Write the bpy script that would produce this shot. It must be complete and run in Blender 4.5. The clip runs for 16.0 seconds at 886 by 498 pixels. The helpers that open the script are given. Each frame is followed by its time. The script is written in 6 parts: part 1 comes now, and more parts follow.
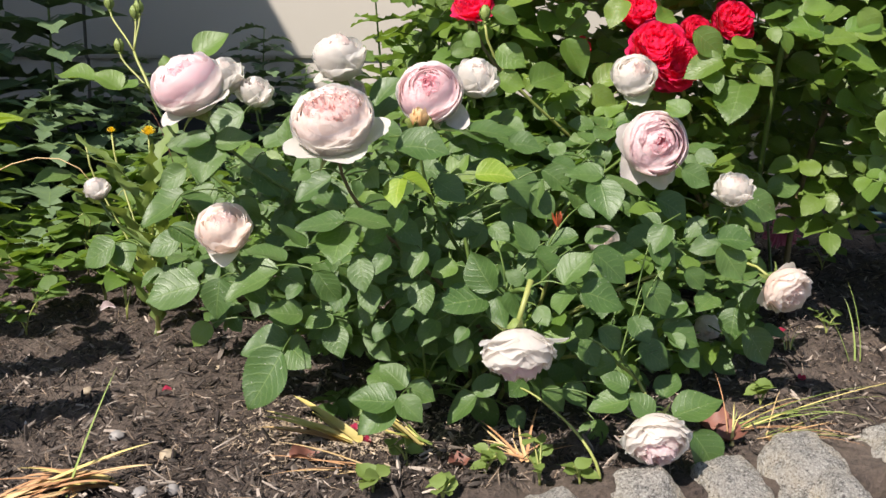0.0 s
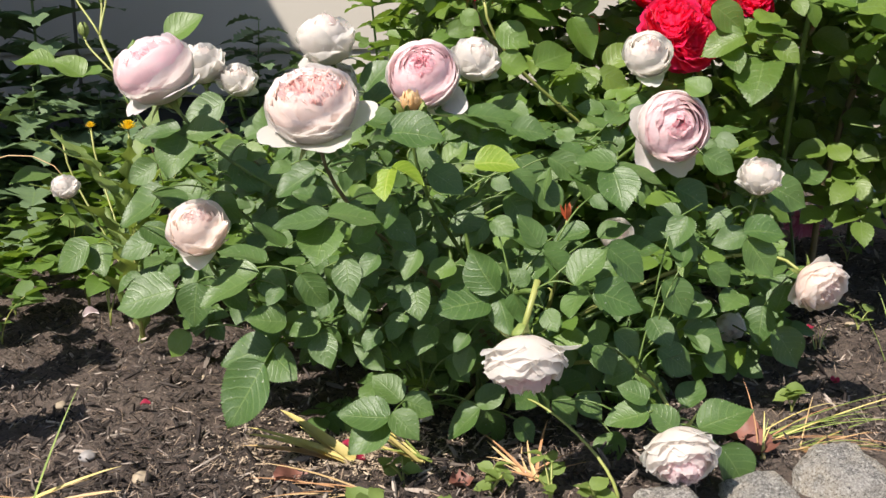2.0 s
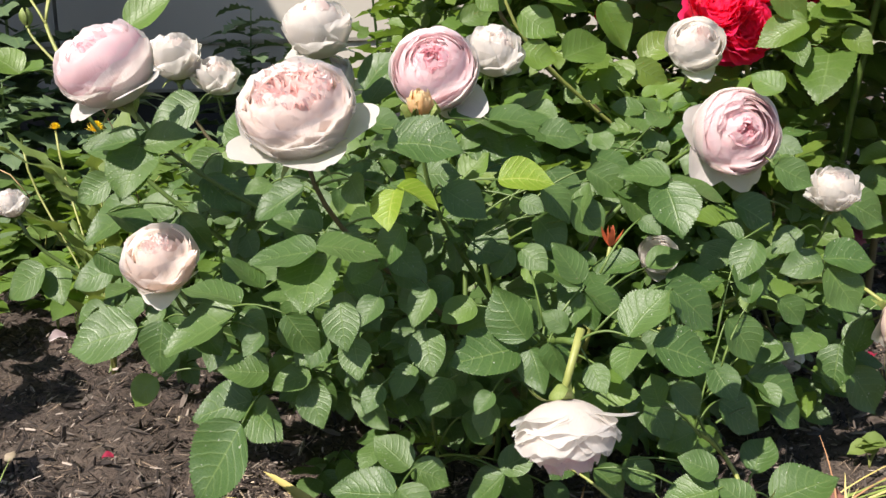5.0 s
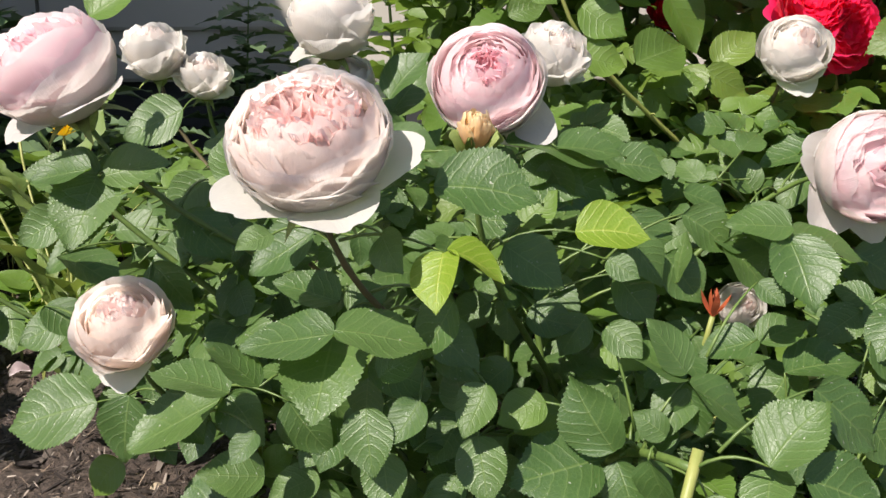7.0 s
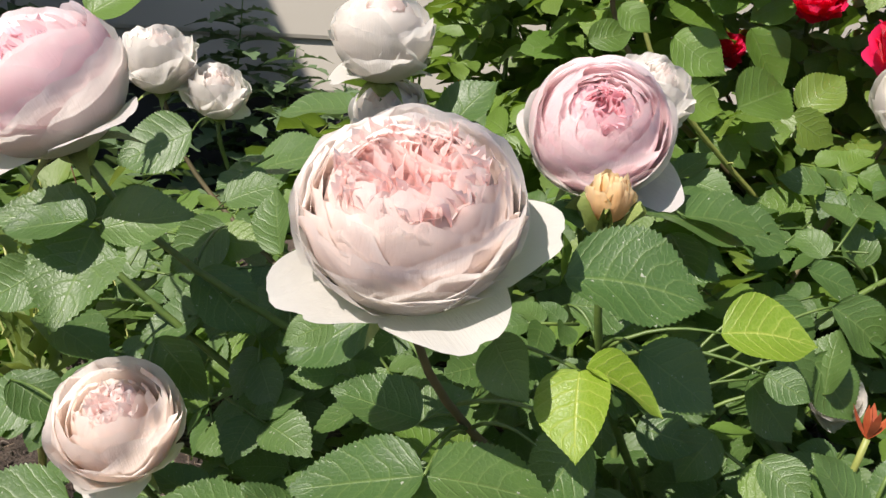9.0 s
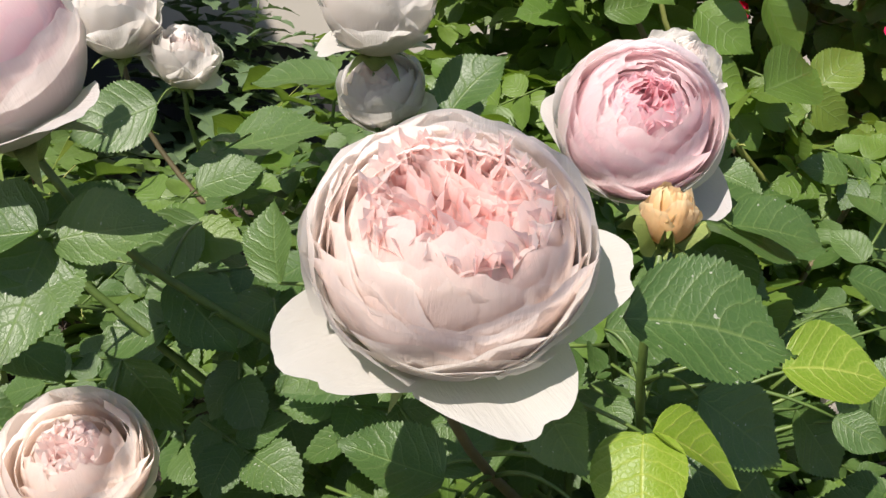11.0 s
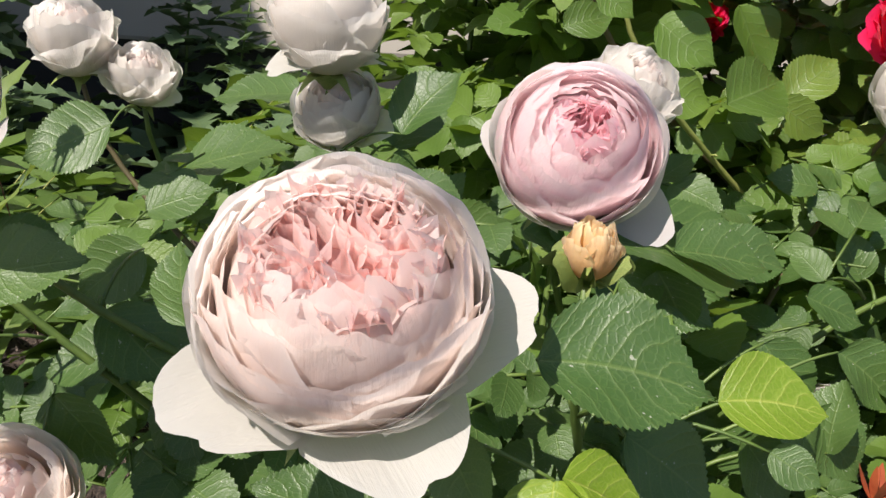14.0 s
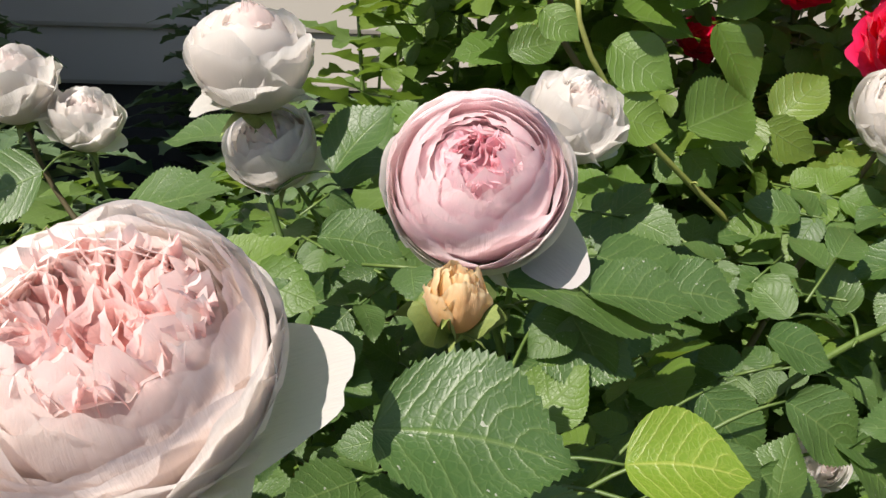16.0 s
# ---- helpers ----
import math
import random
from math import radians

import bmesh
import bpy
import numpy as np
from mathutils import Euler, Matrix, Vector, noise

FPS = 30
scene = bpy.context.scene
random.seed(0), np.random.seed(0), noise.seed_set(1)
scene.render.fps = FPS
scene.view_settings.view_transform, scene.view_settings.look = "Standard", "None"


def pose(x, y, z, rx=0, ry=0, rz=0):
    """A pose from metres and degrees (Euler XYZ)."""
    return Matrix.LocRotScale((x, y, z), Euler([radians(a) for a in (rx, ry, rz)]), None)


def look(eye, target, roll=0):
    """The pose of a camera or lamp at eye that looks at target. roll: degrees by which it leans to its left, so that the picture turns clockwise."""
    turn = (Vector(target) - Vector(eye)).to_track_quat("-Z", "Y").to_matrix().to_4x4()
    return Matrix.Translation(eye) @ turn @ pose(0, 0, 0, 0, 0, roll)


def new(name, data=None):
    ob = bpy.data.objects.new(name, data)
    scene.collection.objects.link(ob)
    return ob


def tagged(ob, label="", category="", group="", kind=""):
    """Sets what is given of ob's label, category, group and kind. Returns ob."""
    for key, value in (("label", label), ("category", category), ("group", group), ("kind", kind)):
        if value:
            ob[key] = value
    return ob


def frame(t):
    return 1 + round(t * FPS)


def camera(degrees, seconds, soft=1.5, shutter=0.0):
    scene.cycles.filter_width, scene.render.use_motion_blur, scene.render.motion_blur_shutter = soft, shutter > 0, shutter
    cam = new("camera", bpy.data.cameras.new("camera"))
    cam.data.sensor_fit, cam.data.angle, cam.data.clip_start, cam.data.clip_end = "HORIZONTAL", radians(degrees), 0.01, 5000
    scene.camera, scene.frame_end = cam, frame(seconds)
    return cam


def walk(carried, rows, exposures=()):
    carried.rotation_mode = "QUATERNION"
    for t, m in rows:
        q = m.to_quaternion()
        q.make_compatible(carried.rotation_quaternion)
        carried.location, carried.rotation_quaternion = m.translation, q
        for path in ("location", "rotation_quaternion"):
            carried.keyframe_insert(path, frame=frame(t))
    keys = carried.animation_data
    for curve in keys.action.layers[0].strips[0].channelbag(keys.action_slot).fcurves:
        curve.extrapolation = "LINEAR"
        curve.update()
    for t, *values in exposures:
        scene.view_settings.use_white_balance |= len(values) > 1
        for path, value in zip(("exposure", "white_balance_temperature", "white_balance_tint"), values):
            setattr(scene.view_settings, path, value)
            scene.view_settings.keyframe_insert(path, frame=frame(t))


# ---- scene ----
cam = camera(54.6, 16.0)
METRES, EYE, TILT, LEAN, TURN = 0.88, 0.48, -12.0, 0.0, 0.0
ROWS = [
    (0.0, 0.0, 0.0, 0.0, -0.0, 0.0, 0.0),
    (0.5, 0.0108, 0.0226, 0.0016, 0.24, 0.06, 0.24),
    (1.0, 0.0194, 0.0528, -0.0012, 0.42, 0.06, 0.53),
    (1.5, 0.0215, 0.0869, 0.0001, 0.53, -0.03, 0.76),
    (2.0, 0.0153, 0.1175, 0.0024, 0.6, -0.28, 0.9),
    (2.5, 0.0145, 0.1538, 0.0032, 0.64, -0.5, 0.92),
    (3.0, 0.0057, 0.1856, 0.0025, 0.65, -0.53, 0.94),
    (3.5, 0.0009, 0.218, 0.0044, 0.56, -0.41, 1.01),
    (6.0, -0.0079, 0.4188, 0.0782, 0.78, -1.38, 1.09),
    (6.5, -0.0235, 0.4848, 0.089, 0.67, -1.61, 0.75),
    (7.0, -0.0517, 0.5365, 0.1075, 0.34, -1.58, 0.07),
    (7.5, -0.0824, 0.576, 0.1265, -0.21, -1.31, -0.72),
    (8.0, -0.1001, 0.6273, 0.1265, -0.73, -0.88, -1.55),
    (8.5, -0.12, 0.6652, 0.1384, -1.23, -0.64, -2.32),
    (9.0, -0.136, 0.6938, 0.1492, -1.86, -0.66, -2.84),
    (11.5, -0.1684, 0.7793, 0.1832, -5.07, -4.4, -3.66),
    (12.0, -0.1626, 0.7815, 0.1849, -5.26, -4.69, -3.65),
    (12.5, -0.1587, 0.7823, 0.1866, -5.34, -4.77, -3.6),
    (13.0, -0.1551, 0.7808, 0.1852, -5.2, -4.64, -3.49),
    (13.5, -0.1488, 0.7808, 0.1874, -4.82, -4.39, -3.4),
    (14.0, -0.1271, 0.7792, 0.1998, -4.13, -4.01, -3.14),
    (14.5, -0.1151, 0.7769, 0.2045, -3.29, -3.51, -2.82),
    (15.0, -0.0858, 0.7856, 0.2016, -2.41, -2.89, -2.33),
    (15.5, -0.0593, 0.8003, 0.2013, -1.6, -2.39, -1.81),
    (16.0, -0.0434, 0.8162, 0.2073, -0.9, -1.93, -1.42),
]
walk(cam, [(t, pose(0, 0, EYE, TILT, LEAN, TURN) @ pose(METRES * x, METRES * y, METRES * z, 90 + pitch, roll, yaw)) for t, x, y, z, yaw, pitch, roll in ROWS], [(0.0, 0.68, 6680, 15), (3.5, 0.68, 6680, 15), (6.0, 0.69, 6680, 15), (7.5, 0.54, 6680, 15), (9.0, 0.50, 6680, 15), (13.0, 0.40, 6680, 15), (16.0, 0.43, 6680, 15)])

# ---- light ----
SUN = Vector((-0.42, -0.50, 0.76)).normalized()      # towards the sun
world = bpy.data.worlds.new("world")
scene.world = world
world.use_nodes = True
wn = world.node_tree
sky = wn.nodes.new("ShaderNodeTexSky")
sky.sky_type, sky.sun_disc = "NISHITA", False
sky.sun_elevation = math.asin(SUN.z)
sky.sun_rotation = math.atan2(SUN.x, SUN.y)
sky.air_density, sky.dust_density, sky.ozone_density = 1.0, 0.6, 1.0
wn.nodes["Background"].inputs["Strength"].default_value = 0.082
wn.links.new(sky.outputs["Color"], wn.nodes["Background"].inputs["Color"])
lamp = bpy.data.lights.new("sun", "SUN")
lamp.energy, lamp.angle, lamp.color = 5.15, radians(0.5), (1.0, 0.95, 0.87)
sun = new("sun", lamp)
sun.matrix_world = look(SUN * 20, (0, 0, 0))


# ---- materials ----
def node_mat(name):
    m = bpy.data.materials.new(name)
    m.use_nodes = True
    nt = m.node_tree
    return m, nt, nt.nodes["Principled BSDF"], nt.nodes["Material Output"]


def nd(nt, kind, **inputs):
    n = nt.nodes.new(kind)
    for k, v in inputs.items():
        n.inputs[k.replace("_", " ")].default_value = v
    return n


def mth(nt, op, a, b=None, clamp=False):
    n = nt.nodes.new("ShaderNodeMath")
    n.operation, n.use_clamp = op, clamp
    for i, s in enumerate((a, b)):
        if s is None:
            continue
        if isinstance(s, (int, float)):
            n.inputs[i].default_value = s
        else:
            nt.links.new(s, n.inputs[i])
    return n.outputs[0]


def mixc(nt, fac, a, b, how="MIX"):
    n = nt.nodes.new("ShaderNodeMix")
    n.data_type, n.blend_type = "RGBA", how
    for i, s in ((0, fac), (6, a), (7, b)):
        if isinstance(s, (int, float)):
            n.inputs[i].default_value = s
        elif isinstance(s, tuple):
            n.inputs[i].default_value = (*s, 1)
        else:
            nt.links.new(s, n.inputs[i])
    return n.outputs[2]


def ramp(nt, fac, *stops):
    n = nt.nodes.new("ShaderNodeValToRGB")
    e = n.color_ramp.elements
    while len(e) < len(stops):
        e.new(0.5)
    for el, (p, c) in zip(e, stops):
        el.position, el.color = p, (*c, 1) if isinstance(c, tuple) else (c, c, c, 1)
    nt.links.new(fac, n.inputs[0])
    return n.outputs[0]


def noise_tex(nt, scale, detail=4.0, rough=0.55, coord="Object"):
    tc = nt.nodes.new("ShaderNodeTexCoord")
    n = nd(nt, "ShaderNodeTexNoise", Scale=scale, Detail=detail, Roughness=rough)
    nt.links.new(tc.outputs[coord], n.inputs["Vector"])
    return n.outputs["Fac"]


def chance(nt):
    """One random number for each object, and for each loose piece of a joined mesh."""
    oi = nt.nodes.new("ShaderNodeObjectInfo")
    ge = nt.nodes.new("ShaderNodeNewGeometry")
    return mth(nt, "FRACT", mth(nt, "ADD", oi.outputs["Random"], ge.outputs["Random Per Island"]))


def bump(nt, bsdf, height, strength, dist):
    b = nd(nt, "ShaderNodeBump", Strength=strength, Distance=dist)
    nt.links.new(height, b.inputs["Height"])
    nt.links.new(b.outputs["Normal"], bsdf.inputs["Normal"])
    return b.outputs["Normal"]


def thin(nt, bsdf, out, colour, share, normal=None):
    """Lets part of the light through a thin sheet."""
    t = nt.nodes.new("ShaderNodeBsdfTranslucent")
    if isinstance(colour, tuple):
        t.inputs["Color"].default_value = (*colour, 1)
    else:
        nt.links.new(colour, t.inputs["Color"])
    if normal is not None:
        nt.links.new(normal, t.inputs["Normal"])
    mx = nt.nodes.new("ShaderNodeMixShader")
    mx.inputs[0].default_value = share
    nt.links.new(bsdf.outputs[0], mx.inputs[1])
    nt.links.new(t.outputs[0], mx.inputs[2])
    nt.links.new(mx.outputs[0], out.inputs["Surface"])


def uv_noise(nt, vec, scale, detail=3.0, rough=0.55):
    n = nd(nt, "ShaderNodeTexNoise", Scale=scale, Detail=detail, Roughness=rough)
    nt.links.new(vec, n.inputs["Vector"])
    return n.outputs["Fac"]


def piece_vector(nt, uv, rnd, stretch=(1.0, 1.0, 1.0)):
    """Surface coordinates of one leaf or petal, shifted at random so that no two look alike."""
    mp = nd(nt, "ShaderNodeMapping", Scale=stretch)
    nt.links.new(uv, mp.inputs["Vector"])
    cb = nt.nodes.new("ShaderNodeCombineXYZ")
    nt.links.new(mth(nt, "MULTIPLY", rnd, 37.0), cb.inputs[2])
    ad = nt.nodes.new("ShaderNodeVectorMath")
    ad.operation = "ADD"
    nt.links.new(mp.outputs[0], ad.inputs[0])
    nt.links.new(cb.outputs[0], ad.inputs[1])
    return ad.outputs[0]


def leaf_mat(name, dark, light, glow, rough=0.42, share=0.22, veins=7.0, vein_c=(0.16, 0.24, 0.07), specks=True, deep=0.5):
    m, nt, b, out = node_mat(name)
    uv = nt.nodes.new("ShaderNodeUVMap")
    sep = nt.nodes.new("ShaderNodeSeparateXYZ")
    nt.links.new(uv.outputs[0], sep.inputs[0])
    u = sep.outputs[0]
    v = mth(nt, "ABSOLUTE", mth(nt, "MULTIPLY", mth(nt, "SUBTRACT", sep.outputs[1], 0.5), 2.0))
    rnd = chance(nt)
    vec = piece_vector(nt, uv.outputs[0], rnd, (1.0, 0.75, 1.0))
    warp = uv_noise(nt, vec, 5.0, 2.0)
    # side veins run from the midrib in a bow forwards to the edge
    ph = mth(nt, "FRACT", mth(nt, "ADD", mth(nt, "SUBTRACT", mth(nt, "MULTIPLY", u, veins), mth(nt, "MULTIPLY", mth(nt, "POWER", v, 1.35), 1.9)), mth(nt, "MULTIPLY", warp, 0.7)))
    tri = mth(nt, "ABSOLUTE", mth(nt, "SUBTRACT", mth(nt, "MULTIPLY", ph, 2.0), 1.0))
    side = mth(nt, "POWER", tri, 6.0)
    rib = mth(nt, "SUBTRACT", 1.0, mth(nt, "MULTIPLY", v, 20.0), True)
    vo = nd(nt, "ShaderNodeTexVoronoi", Scale=19.0)
    vo.feature = "DISTANCE_TO_EDGE"
    nt.links.new(vec, vo.inputs["Vector"])
    net = mth(nt, "SUBTRACT", 1.0, mth(nt, "MULTIPLY", vo.outputs["Distance"], 7.0), True)
    fine = uv_noise(nt, vec, 34.0, 3.0)
    broad = uv_noise(nt, vec, 3.2, 4.0)
    col = mixc(nt, rnd, dark, light)
    col = mixc(nt, mth(nt, "MULTIPLY", broad, 0.6), col, tuple(c * deep for c in dark))
    col = mixc(nt, mth(nt, "MULTIPLY", mth(nt, "POWER", tri, 8.0), 0.42), col, vein_c)
    col = mixc(nt, mth(nt, "MULTIPLY", net, 0.16), col, vein_c)
    col = mixc(nt, mth(nt, "MULTIPLY", rib, 0.7), col, vein_c)
    if specks:
        sp = ramp(nt, uv_noise(nt, vec, 21.0, 1.0), (0.745, 0.0), (0.765, 1.0))
        col = mixc(nt, mth(nt, "MULTIPLY", sp, 0.7), col, (0.50, 0.52, 0.42))
    nt.links.new(col, b.inputs["Base Color"])
    nt.links.new(mth(nt, "ADD", mth(nt, "MULTIPLY", broad, 0.25), rough - 0.08), b.inputs["Roughness"])
    b.inputs["Specular IOR Level"].default_value = 0.65
    h = mth(nt, "SUBTRACT", mth(nt, "MULTIPLY", fine, 0.5), mth(nt, "ADD", mth(nt, "ADD", mth(nt, "MULTIPLY", side, 0.9), mth(nt, "MULTIPLY", net, 0.25)), rib))
    n = bump(nt, b, h, 0.33, 0.0011)
    thin(nt, b, out, mixc(nt, rnd, glow, tuple(c * 0.75 for c in glow)), share)
    return m


def petal_mat(name, inner, outer, glow, share=0.3, rough=0.55, veined=0.26, rim_c=None):
    m, nt, b, out = node_mat(name)
    uv = nt.nodes.new("ShaderNodeUVMap")
    sep = nt.nodes.new("ShaderNodeSeparateXYZ")
    nt.links.new(uv.outputs[0], sep.inputs[0])
    rnd = chance(nt)
    vec = piece_vector(nt, uv.outputs[0], rnd)
    blotch = uv_noise(nt, vec, 3.5, 4.0)
    fac = mth(nt, "ADD", mth(nt, "POWER", sep.outputs[0], 2.6), mth(nt, "MULTIPLY", mth(nt, "SUBTRACT", blotch, 0.5), 0.6), True)
    col = mixc(nt, fac, inner, outer)
    col = mixc(nt, mth(nt, "MULTIPLY", rnd, 0.25), col, inner)
    # faint veins along the petal, and a cream, slightly browned rim
    mp = nd(nt, "ShaderNodeMapping", Scale=(1.5, 26.0, 1.0))
    nt.links.new(vec, mp.inputs["Vector"])
    vn = nd(nt, "ShaderNodeTexNoise", Scale=2.4, Detail=3.0, Roughness=0.6)
    nt.links.new(mp.outputs[0], vn.inputs["Vector"])
    rim = ramp(nt, mth(nt, "ADD", sep.outputs[0], mth(nt, "MULTIPLY", mth(nt, "SUBTRACT", blotch, 0.5), 0.12)), (0.90, 0.0), (0.99, 1.0))
    col = mixc(nt, mth(nt, "MULTIPLY", rim, 0.85), col, rim_c or tuple(min(0.95, a * 1.1) for a in outer))
    nt.links.new(col, b.inputs["Base Color"])
    b.inputs["Roughness"].default_value = rough
    b.inputs["Specular IOR Level"].default_value = 0.25
    b.inputs["Sheen Weight"].default_value = 0.15
    h = mth(nt, "ADD", mth(nt, "MULTIPLY", vn.outputs["Fac"], 0.8), mth(nt, "MULTIPLY", uv_noise(nt, vec, 7.0, 3.0), 1.6))
    n = bump(nt, b, h, veined, 0.0016)
    thin(nt, b, out, glow, share, n)
    return m


def plain_mat(name, a, c, scale=60.0, rough=0.6, height=0.4, dist=0.001, metal=0.0, detail=5.0):
    m, nt, b, out = node_mat(name)
    f1, f2 = noise_tex(nt, scale, detail), noise_tex(nt, scale * 0.13, 3.0)
    f = mth(nt, "ADD", mth(nt, "MULTIPLY", f1, 0.6), mth(nt, "MULTIPLY", f2, 0.4))
    col = mixc(nt, ramp(nt, f, (0.35, 0.0), (0.65, 1.0)), a, c)
    col = mixc(nt, mth(nt, "MULTIPLY", chance(nt), 0.35), col, tuple(x * 0.6 for x in a))
    nt.links.new(col, b.inputs["Base Color"])
    b.inputs["Roughness"].default_value, b.inputs["Metallic"].default_value = rough, metal
    bump(nt, b, f1, height, dist)
    return m


LEAF = leaf_mat("rose_leaf_green", (0.056, 0.125, 0.030), (0.105, 0.190, 0.046), (0.19, 0.36, 0.035), rough=0.42, share=0.25)
LEAF_YOUNG = leaf_mat("rose_leaf_young", (0.10, 0.20, 0.030), (0.17, 0.28, 0.040), (0.30, 0.46, 0.05), share=0.32, specks=False)
LEAF_YELLOW = leaf_mat("rose_leaf_yellowing", (0.18, 0.30, 0.022), (0.23, 0.35, 0.03), (0.40, 0.55, 0.03), rough=0.42, share=0.34, vein_c=(0.50, 0.56, 0.12), specks=False, deep=0.8)
LEAF_RED_BUSH = leaf_mat("red_rose_leaf", (0.080, 0.155, 0.024), (0.19, 0.285, 0.040), (0.25, 0.42, 0.035), share=0.30, specks=False)
LEAF_WEED = leaf_mat("weed_leaf", (0.09, 0.17, 0.035), (0.16, 0.26, 0.05), (0.26, 0.42, 0.05), rough=0.5, share=0.3, specks=False)
LEAF_THISTLE = leaf_mat("thistle_leaf", (0.09, 0.16, 0.075), (0.15, 0.23, 0.11), (0.20, 0.32, 0.10), rough=0.5, share=0.2, specks=False)
LEAF_PALE = leaf_mat("pale_weed_leaf", (0.16, 0.24, 0.05), (0.24, 0.33, 0.08), (0.36, 0.48, 0.08), rough=0.5, share=0.3, specks=False)
CREAM = (0.84, 0.81, 0.77)
PETAL = petal_mat("petal_blush", (0.837, 0.738, 0.705), (0.818, 0.761, 0.733), (1.0, 0.93, 0.89), share=0.68, rim_c=CREAM)
PETAL_PINK = petal_mat("petal_pink", (0.893, 0.536, 0.498), (0.884, 0.771, 0.743), (1.0, 0.76, 0.72), share=0.66, rim_c=CREAM)
PETAL_ROSY = petal_mat("petal_rosy", (0.865, 0.672, 0.700), (0.846, 0.743, 0.752), (1.0, 0.88, 0.89), share=0.70, rim_c=CREAM)
PETAL_DEEP = petal_mat("petal_deep_pink", (0.902, 0.526, 0.573), (0.893, 0.705, 0.733), (0.97, 0.70, 0.74), share=0.66, rim_c=(0.95, 0.84, 0.85))
PETAL_SKIRT = petal_mat("petal_fallen_outer", (0.79, 0.75, 0.70), (0.80, 0.775, 0.73), (0.96, 0.93, 0.88), share=0.52, rim_c=(0.80, 0.78, 0.74))
PETAL_SKIRT_PINK = petal_mat("petal_fallen_outer_pink", (0.79, 0.70, 0.69), (0.79, 0.73, 0.715), (0.96, 0.89, 0.88), share=0.52, rim_c=(0.80, 0.76, 0.74))
PETAL_WHITE = petal_mat("petal_white", (0.752, 0.700, 0.649), (0.743, 0.719, 0.681), (0.96, 0.93, 0.89), share=0.62, rim_c=(0.82, 0.80, 0.76))
PETAL_BLUSH = petal_mat("petal_blush_inner", (0.865, 0.667, 0.639), (0.846, 0.761, 0.738), (0.97, 0.86, 0.83), share=0.68, rim_c=CREAM)
PETAL_PEACH = petal_mat("petal_peach", (0.874, 0.766, 0.719), (0.855, 0.799, 0.761), (0.98, 0.90, 0.84), share=0.7, rim_c=CREAM)
PETAL_RED = petal_mat("petal_red", (0.86, 0.008, 0.085), (0.93, 0.016, 0.13), (0.98, 0.05, 0.17), share=0.55, rough=0.55, rim_c=(0.93, 0.03, 0.17))
PETAL_FADED = petal_mat("petal_faded_pink", (0.42, 0.10, 0.19), (0.55, 0.22, 0.30), (0.55, 0.15, 0.24))
PETAL_DRIED = petal_mat("petal_dried_red", (0.30, 0.012, 0.045), (0.38, 0.02, 0.06), (0.4, 0.02, 0.06), rim_c=(0.3, 0.02, 0.05))
PETAL_BUD = petal_mat("petal_orange_bud", (0.78, 0.46, 0.20), (0.86, 0.72, 0.46), (0.90, 0.70, 0.38), share=0.45)
PETAL_GOLD = petal_mat("petal_dandelion_gold", (0.86, 0.58, 0.01), (0.88, 0.66, 0.02), (0.85, 0.6, 0.02))
SEPAL = plain_mat("sepal_green", (0.14, 0.22, 0.05), (0.30, 0.34, 0.09), 180.0, 0.5)
CANE = plain_mat("green_cane", (0.07, 0.13, 0.03), (0.15, 0.22, 0.05), 120.0, 0.45)
CANE_OLD = plain_mat("brown_cane", (0.10, 0.085, 0.04), (0.17, 0.13, 0.06), 90.0, 0.65)
CANE_PALE = plain_mat("yellow_green_stalk", (0.24, 0.29, 0.07), (0.38, 0.38, 0.12), 110.0, 0.5)
TIP_RED = plain_mat("red_shoot_tip", (0.30, 0.05, 0.02), (0.45, 0.11, 0.04), 200.0, 0.5)
STRAW = plain_mat("dry_grass", (0.50, 0.33, 0.14), (0.68, 0.52, 0.30), 40.0, 0.7)
GRASS = plain_mat("green_grass", (0.16, 0.24, 0.05), (0.32, 0.36, 0.10), 30.0, 0.55)


def chip_mat():
    m, nt, b, out = node_mat("dark_wood_mulch")
    rnd = chance(nt)
    grain = noise_tex(nt, 320.0, 4.0)
    col = mixc(nt, mth(nt, "POWER", rnd, 6.0), (0.020, 0.014, 0.011), (0.62, 0.52, 0.43))
    col = mixc(nt, mth(nt, "MULTIPLY", grain, 0.5), col, (0.03, 0.022, 0.017))
    nt.links.new(col, b.inputs["Base Color"])
    b.inputs["Roughness"].default_value = 0.85
    bump(nt, b, grain, 0.6, 0.001)
    return m


CHIP = chip_mat()
CHIP_PALE = plain_mat("pale_wood_chip", (0.26, 0.18, 0.12), (0.48, 0.37, 0.27), 90.0, 0.8, 0.6, 0.001)
CHIP_TAN = plain_mat("tan_coir", (0.36, 0.27, 0.18), (0.60, 0.49, 0.36), 90.0, 0.85, 0.6, 0.001)
PEBBLE = plain_mat("tan_pebble", (0.30, 0.24, 0.16), (0.46, 0.38, 0.27), 70.0, 0.75)
BROWN_LEAF = plain_mat("dead_brown_leaf", (0.13, 0.05, 0.035), (0.24, 0.10, 0.07), 60.0, 0.6)
HOSE = plain_mat("teal_hose_rubber", (0.010, 0.038, 0.040), (0.022, 0.06, 0.06), 90.0, 0.6)


